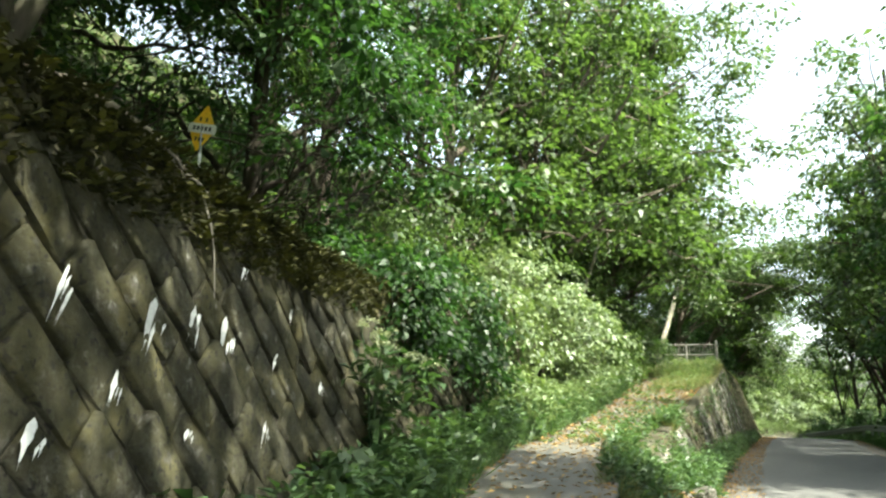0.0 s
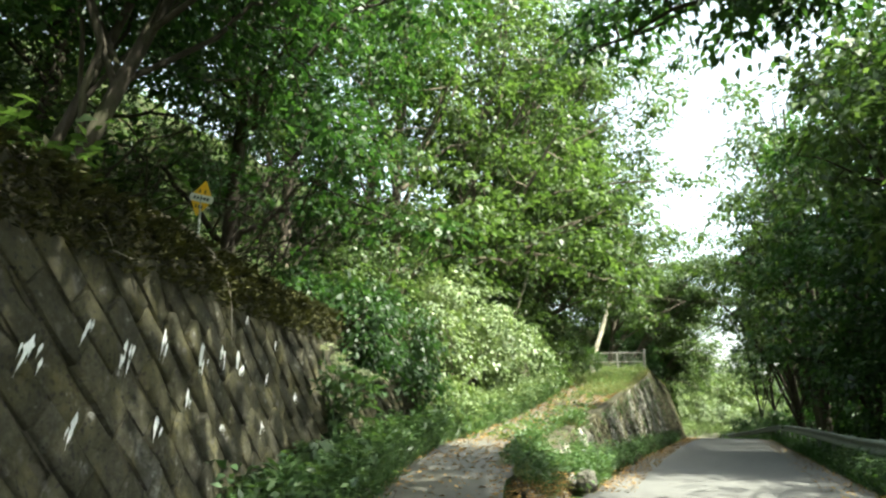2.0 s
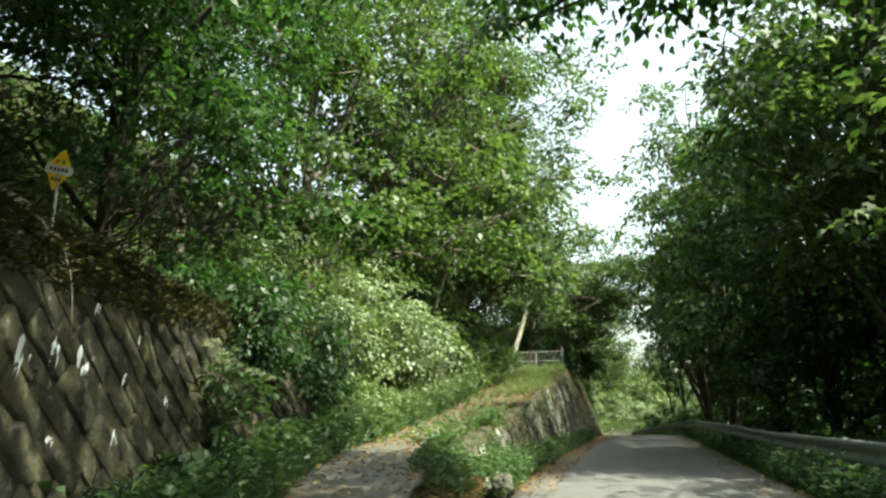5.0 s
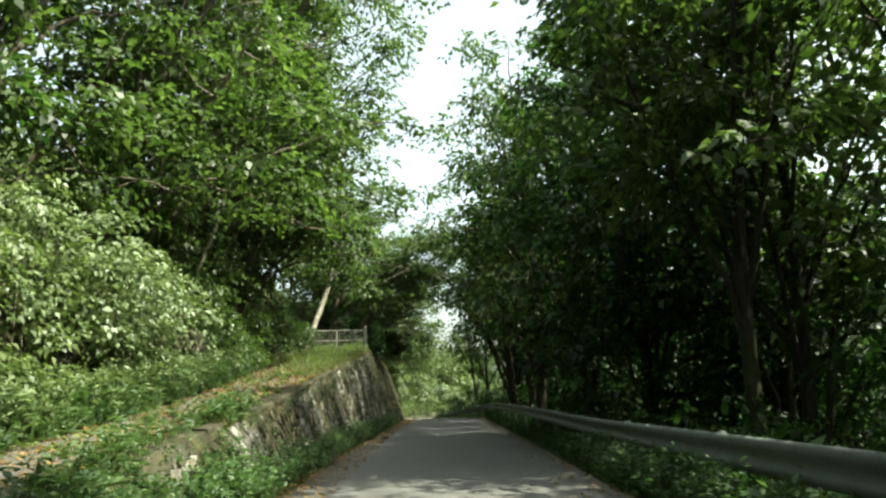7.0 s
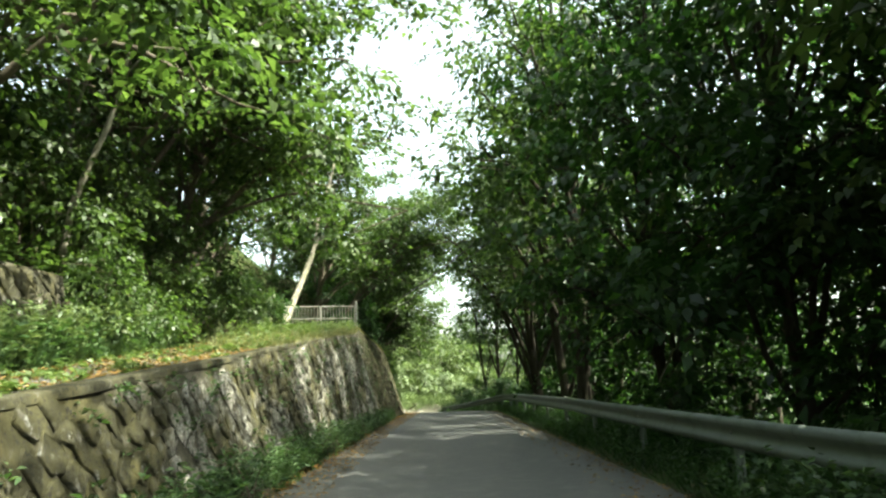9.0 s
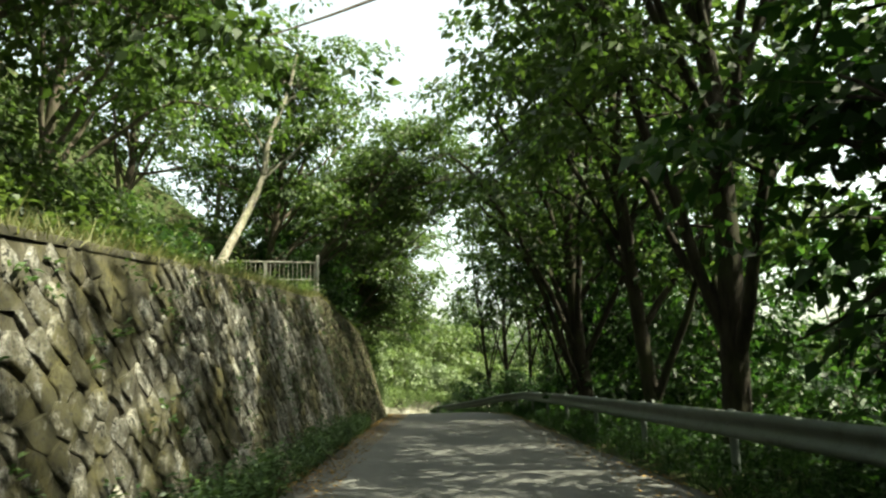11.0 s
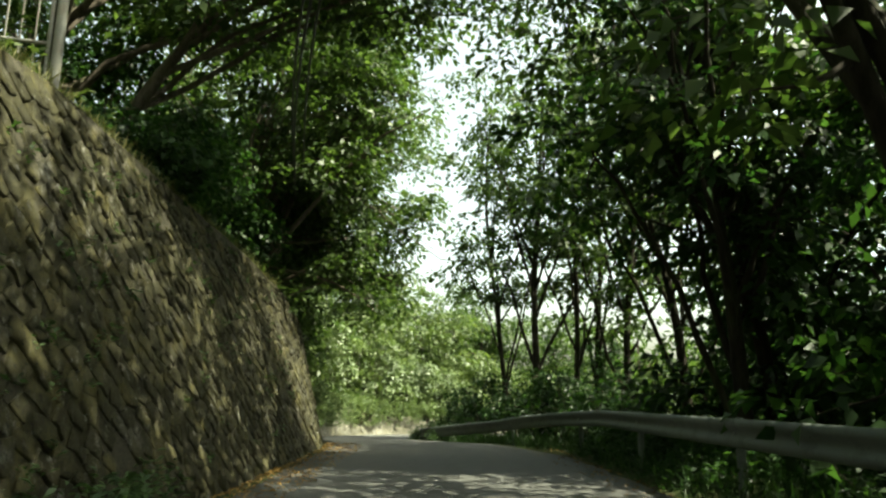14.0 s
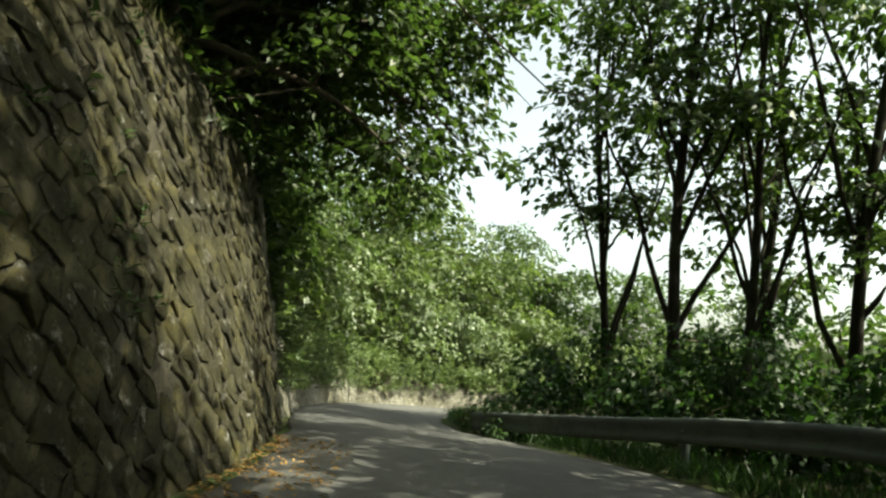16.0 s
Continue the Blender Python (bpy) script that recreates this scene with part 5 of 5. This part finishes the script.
bush("creeper", "dark ivy wrapped round a tree trunk beyond the rail", 7.05, 67.0, ground_z(7.05, 67.0), ivy, 775, LEAF_B, L=0.12, W=0.1, per=10, leaves=9, spread=0.2, cat="creeper")


# ---- rocks at the nose of the raised strip ----
def rock(x, y, z, s, seed, lab):
    r = np.random.default_rng(seed)
    bm = bmesh.new()
    bmesh.ops.create_icosphere(bm, subdivisions=3, radius=1)
    off = r.random(3) * 10
    for v in bm.verts:
        n = noise.noise(Vector(v.co) * 1.1 + Vector(off)) * 0.5 + noise.noise(Vector(v.co) * 3 + Vector(off)) * 0.15
        v.co = Vector((round(v.co.x * (1 + n) * 2.5) / 5 + v.co.x * 0.5, v.co.y * (1 + n), v.co.z * (1 + n * 0.7)))
    ob = new("rock", bpy.data.meshes.new("rock"))
    bmesh.ops.scale(bm, vec=Vector(s), verts=bm.verts)
    bmesh.ops.rotate(bm, cent=(0, 0, 0), matrix=Matrix.Rotation(r.random() * 6, 3, "Z"), verts=bm.verts)
    bm.to_mesh(ob.data)
    bm.free()
    ob.data.materials.append(ROCK)
    ob.location = (x, y, z)
    tagged(ob, lab, "rock", "rocks at the lane fork")


rock(-1.5, 9.25, -0.02, (0.24, 0.16, 0.14), 801, "grey flat rock lying in weeds at the lane fork")
rock(-1.95, 8.7, 0.04, (0.34, 0.22, 0.1), 802, "low grey slab half buried in leaf litter")
rock(-1.25, 9.8, -0.1, (0.2, 0.18, 0.2), 803, "small grey rock beside the road edge")
rock(-1.7, 8.0, -0.05, (0.16, 0.12, 0.09), 804, "small grey stone in leaf litter")


# ---- dead limbs on the wall head ----
def dead_limb(ctrl, r0, r1, seed, twigs, lab, wood=None):
    r = np.random.default_rng(seed)
    c = np.array(ctrl, float)
    t = thing("fallen_branch", tuple(c[0]), lab, "branch", "fallen branches")
    line = curve_pts(c, 16)
    line[1:-1] += r.normal(size=(14, 3)) * 0.012
    add_part("limb", mesh_np("limb", *tube(line, np.linspace(r0, r1, 16), 8, 0.15, r), wood or DEAD, True), t)
    for u, d in twigs:
        p = line[int(u * 15)]
        o = add_part("twig", mesh_np("twig", *tube(curve_pts([p, p + np.array(d) * 0.5 + r.normal(size=3) * 0.03, p + np.array(d)], 6), np.linspace(r1 * 0.6, 0.004, 6), 5), DEAD, True), t)


dead_limb([(-3.35, 1.0, 2.76), (-3.22, 1.5, 2.82), (-3.27, 2.1, 2.9), (-3.42, 2.7, 2.84), (-3.5, 3.05, 2.72)], 0.06, 0.03, 811, [(0.4, (0.15, 0.1, -0.3)), (0.7, (0.1, 0.3, -0.2))], "dark bent dead limb lying on the wall head", BARK)
dead_limb([(-3.3, 2.35, 2.78), (-3.38, 2.65, 2.76), (-3.45, 2.95, 2.7), (-3.5, 3.25, 2.64)], 0.024, 0.014, 812, [(0.8, (0.05, 0.15, -0.75))], "pale broken branch hanging over the wall head")
dead_limb([(-2.65, 0.3, 2.85), (-2.72, 0.7, 2.7), (-2.8, 1.0, 2.5), (-2.86, 1.25, 2.2)], 0.014, 0.006, 813, [(0.5, (0.1, 0.3, -0.3)), (0.75, (0.1, 0.35, -0.1))], "thin bare twig hanging down the wall")


# ---- bare thicket above the wall head ----
def thicket(x, y, z, seed, n, reach, lab):
    """Thin dark branches that fork twice, arching out over the slope."""
    r = np.random.default_rng(seed)
    t = thing("thicket", (x, y, z), lab, "shrub", "thickets above the wall")
    pieces = []

    def grow(p, d, length, rad, depth):
        q = p + d * length
        mid = (p + q) / 2 + r.normal(size=3) * 0.09 * length + np.array([0, 0, 0.08 * length])
        line = curve_pts([p, mid, q], 7)
        line[1:-1] += r.normal(size=(5, 3)) * 0.018 * length
        pieces.append(tube(line, np.linspace(rad, rad * 0.45, 7), 5))
        if depth:
            for _ in range(3):
                a = line[int(2 + 5 * r.random())]
                grow(a, unit(d + 0.75 * r.normal(size=3) + np.array([0.12, 0.1, 0.0])), length * (0.4 + 0.3 * r.random()), rad * 0.5, depth - 1)
    for _ in range(n):
        d = unit(np.array([reach[0], reach[1], reach[2]]) + 0.55 * r.normal(size=3))
        grow(np.array([x, y, z]) + r.normal(size=3) * np.array([0.35, 0.35, 0.05]), d, 1.3 + 0.9 * r.random(), 0.022, 2)
    add_part("branch_tangle", mesh_np("branch_tangle", *join(pieces), BARK_SHADED, True), t)


thicket(-7.6, 5.0, 3.9, 851, 14, (0.1, 0.6, 0.7), "tangle of thin dark bare branches above the wall head")
thicket(-7.0, 7.2, 3.7, 852, 12, (0.25, 0.7, 0.75), "tangle of thin dark bare branches on the shaded slope")
thicket(-6.9, 8.4, 3.6, 853, 10, (0.3, 0.3, 0.9), "dark twiggy shrub without leaves on the shaded slope")


# ---- fallen leaves ----
def litter(name, label, spots, seed, n, size=0.07):
    r = np.random.default_rng(seed)
    P = np.array([spots(r) for _ in range(n)]) + np.array([0, 0, 0.012])
    V, F = blades(P, r.normal(size=(n, 3)) * np.array([1, 1, 0.12]), unit(np.array([0, 0, 1.0]) + 0.25 * r.normal(size=(n, 3))), size * (0.5 + r.random(n)), size * 0.5 * (0.6 + 0.6 * r.random(n)), 0.15)
    tagged(new(name, mesh_np(name, V, F, LEAF_L)), label, "leaf litter", kind="stuff")


def litter_lane(r):
    y = 3 + 27 * r.random() ** 0.6
    a, b = lerp(y, LANE_L), lerp(y, LANE_R)
    k = r.beta(0.4, 0.4) if y < 11 else r.beta(0.7, 0.7)
    return (a + (b - a) * k, y, lerp(y, LANE_Z) + 0.03)


def litter_nose(r):
    y = 5.0 + 4.0 * r.random()
    return (lerp(y, LANE_R) + 0.9 * r.random(), y, 0.5 * (lerp(y, LANE_Z) + zr(y)) + 0.05)


def litter_road(r):
    y = 10 + 48 * r.random()
    k = r.random() ** 2
    x = lerp(y, WALLB_BASE) + 0.1 + 0.9 * k if r.random() < 0.8 else 3.3 - 0.8 * k
    return (x, y, zr(y) + 0.025)


def wall_head(r):
    y = -4 + 14 * r.random()
    k = r.random() ** 2
    z = lerp(y, WALLA_TOP) - 0.55 * k
    return (lerp(y, WALLA_BASE) - 0.16 * (z - 0.1) + 0.03 - 0.5 * (k < 0.02), y, z)


weeds("wall_head_moss", "moss and rootlets hanging over the wall head", wall_head, 824, MOSS, 2400, 0.1, 0.07, 0.03, 9)


def valley_spots(r):
    x, y = 12 + 80 * r.random() ** 1.3, -25 + 150 * r.random()
    return (x, y, ground_z(x, y) - 0.5)


weeds("valley_woods", "treetops filling the valley beyond the road", valley_spots, 825, LEAF_A, 3000, 4.0, 0.8, 0.42, 13)
def far_spots(r):
    x, y = 62 + 170 * r.random() ** 1.2, 10 + 290 * r.random()
    return (x, y, ground_z(x, y) - 1)


weeds("far_woods", "far wooded hillside beyond the valley", far_spots, 826, LEAF_A, 3000, 9, 2.2, 1.3, 11)
def lane_turf(r):
    y = 10.5 + 24 * r.random()
    a, b = lerp(y, LANE_L), lerp(y, WALLB_BACK) - 0.1
    k = (r.beta(1.2, 1.0) if r.random() < 0.6 else 0.55 + 0.2 * r.normal())
    return (a + (b - a) * min(max(k, 0), 1), y, lerp(y, LANE_Z) + 0.02)


grass("lane_turf", "thin yellowed grass growing through the lane", lane_turf, 828, LEAF_Y, 0.1, 0.012, 6500)
weeds("lane_creepers", "low green creepers spreading over the lane", lane_turf, 829, LEAF_C, 230, 0.1, 0.09, 0.05, 14)
litter("lane_litter", "fallen brown leaves scattered over the lane", litter_lane, 821, 8000, 0.08)
litter("fork_litter", "fallen leaves and twigs at the lane fork", litter_nose, 822, 900)
litter("road_litter", "brown fallen leaves along the road edges", litter_road, 823, 7000)

# ---- low concrete wall round the bend ----
def bend_wall():
    """A bulging, crumbling concrete facing under the bank, from the end of the stone wall round the bend."""
    rows = []
    for y in np.arange(59.7, 82.4, 0.3):
        b, zz = lerp(y, WALLB_BASE) - 0.12, zr(y)
        top = zz + lerp(y, [(59, 2.0), (62, 1.6), (66, 1.2), (74, 0.95), (83, 0.8)]) + 0.35 * noise.noise(Vector((y * 0.6, 2, 0)))
        row = []
        for k in range(8):
            u = k / 7
            z = zz - 0.2 + (top - zz + 0.2) * u
            bulge = 0.24 * noise.noise(Vector((y * 0.75, z * 0.9, 4))) + 0.1 * noise.noise(Vector((y * 2.2, z * 2.0, 8)))
            row.append((b - 0.5 * u ** 1.3 + bulge, y, z))
        row += [(b - 1.1, y, top + 0.1), (b - 1.1, y, zz - 0.2)]
        rows.append(row)
    v = np.array(rows)
    n, m = v.shape[:2]
    i, j = np.meshgrid(np.arange(n - 1), np.arange(m), indexing="ij")
    k = (j + 1) % m
    f = np.stack([i * m + j, (i + 1) * m + j, (i + 1) * m + k, i * m + k], -1).reshape(-1, 4)
    tagged(new("wall_third", mesh_np("wall_third", v.reshape(-1, 3), f, BANK, True)), "bulging weathered concrete facing with moss under the bank", "retaining wall", kind="structure")


bend_wall()

weeds("bend_fringe", "pale creepers hanging over the crumbling facing", lambda r: (lambda y: (lerp(y, WALLB_BASE) - 0.3 + 0.3 * r.random(), y, zr(y) + 0.35 + 1.2 * r.random() ** 0.7))(60.5 + 21 * r.random()), 845, LEAF_D, 700, 0.35, 0.13, 0.06, 14)

# ---- overhead cables ----
def cable(ctrl, lab):
    line = curve_pts(ctrl, 60)
    ob = new("overhead_cable", mesh_np("overhead_cable", *tube(line, 0.02, 6), SIGN_BLACK, True))
    tagged(ob, lab, "cable", "cables over the road")


for dz, dx in ((0.0, 0.0), (-0.4, 0.06), (0.12, 0.25)):
    cable([(4.75 + dx, 33.4, 7.4 + dz), (-1.13 + dx, 45, 4.95 + dz), (-4.6 + dx, 60, 5.2 + dz), (-8.0 + dx, 75, 6.0 + dz), (-13 + dx, 92, 8.5 + dz)], "black overhead cable strung between the trees across the road")


# ---- concrete coping along the lane edge ----
def coping():
    rows = []
    for y in np.arange(12.4, 31, 0.35):
        k = lerp(y, WALLB_BACK)
        z = lerp(y, WALLB_TOP) + 0.05
        w = 0.03 * noise.noise(Vector((y * 1.3, 0, 4)))
        rows.append([(k + 0.07 + w, y, z - 0.06), (k + 0.07 + w, y, z + 0.0), (k + 0.05 + w, y, z + 0.015), (k - 0.14, y, z + 0.02), (k - 0.18, y, z - 0.09)])
    v = np.array(rows)
    n, m = v.shape[:2]
    i, j = np.meshgrid(np.arange(n - 1), np.arange(m - 1), indexing="ij")
    f = np.stack([i * m + j, (i + 1) * m + j, (i + 1) * m + j + 1, i * m + j + 1], -1).reshape(-1, 4)
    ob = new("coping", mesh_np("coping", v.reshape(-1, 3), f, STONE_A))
    tagged(ob, "thin worn concrete coping on the wall head", "coping", kind="structure")


coping()

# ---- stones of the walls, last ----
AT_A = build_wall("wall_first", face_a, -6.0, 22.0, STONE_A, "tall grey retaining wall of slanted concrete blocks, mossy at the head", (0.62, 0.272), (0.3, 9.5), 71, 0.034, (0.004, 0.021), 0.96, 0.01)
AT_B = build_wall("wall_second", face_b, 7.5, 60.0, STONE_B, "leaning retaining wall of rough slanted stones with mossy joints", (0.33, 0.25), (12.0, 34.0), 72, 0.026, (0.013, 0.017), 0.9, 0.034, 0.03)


# ---- white lime runs on the first wall ----
def lime_run(s, h, length, width, seed):
    """A cluster of thin tapering white streaks."""
    r = np.random.default_rng(seed)
    pieces = []
    tend = -0.75 + 0.3 * r.random()
    for q in range(5):
        V = []
        n = 8
        main = q == 0
        s0, l0 = s + (0 if main else width * r.normal() * 0.6), length * (1.0 if main else 0.2 + 0.45 * r.random())
        h0, w0, lean = h - (0 if main else 0.6 * length * r.random()), width * (1.0 if main else 0.2 + 0.3 * r.random()), tend + 0.1 * r.normal()
        for k in range(n):
            u = k / (n - 1)
            w = w0 * (1.15 - abs(2.2 * u - 0.7)) * (0.45 + 0.8 * r.random()) if 0 < k < n - 1 else 0.002
            for side in (-1, 1):
                p, nr, _ = AT_A(s0 + side * max(w, 0.002) / 2 + u * l0 * lean, h0 - u * l0)
                V.append(p + nr * (0.056 + 0.002 * q))
        pieces.append((np.array(V), np.array([(2 * k, 2 * k + 1, 2 * k + 3, 2 * k + 2) for k in range(n - 1)])))
    ob = new("lime_run", mesh_np("lime_run", *join(pieces), STAIN))
    ob.parent = bpy.data.objects["wall_first"]
    tagged(ob, "white lime run on the blocks")


for k, (s, h, l, w) in enumerate([(8.9, 1.95, 0.3, 0.1), (9.35, 1.95, 0.24, 0.06), (9.75, 1.9, 0.3, 0.08), (10.6, 1.65, 0.16, 0.06), (8.2, 2.05, 0.3, 0.05), (7.6, 1.9, 0.26, 0.08), (7.15, 2.0, 0.2, 0.05),
                                   (11.6, 1.4, 0.2, 0.05), (8.0, 1.35, 0.2, 0.07), (7.0, 1.4, 0.22, 0.06), (12.4, 1.9, 0.16, 0.05), (9.2, 1.2, 0.08, 0.06), (6.6, 1.85, 0.26, 0.08), (6.2, 2.1, 0.2, 0.06), (8.55, 1.55, 0.18, 0.05), (10.1, 2.3, 0.14, 0.04), (11.0, 2.05, 0.16, 0.04), (10.3, 1.15, 0.18, 0.05)]):
    lime_run(s, h, l, w, 830 + k)


def face_tufts(r):
    s = 2 + 46 * r.random()
    p, nr, hm = AT_B(s, 0)
    p, nr, _ = AT_B(s, hm * (0.1 + 0.85 * r.random() ** 0.8))
    return p + nr * 0.03


weeds("wall_tufts", "small weeds and moss tufts growing from the wall joints", face_tufts, 840, LEAF_E, 420, 0.16, 0.07, 0.03, 12)
grass("wall_head_fringe", "grass hanging over the head of the wall", lambda r: (lambda y: (lerp(y, WALLB_BACK) + 0.1 - 0.25 * r.random(), y, lerp(y, WALLB_TOP) + 0.02))(24 + 33 * r.random() ** 0.8), 841, LEAF_Y, 0.2, 0.012, 5000)
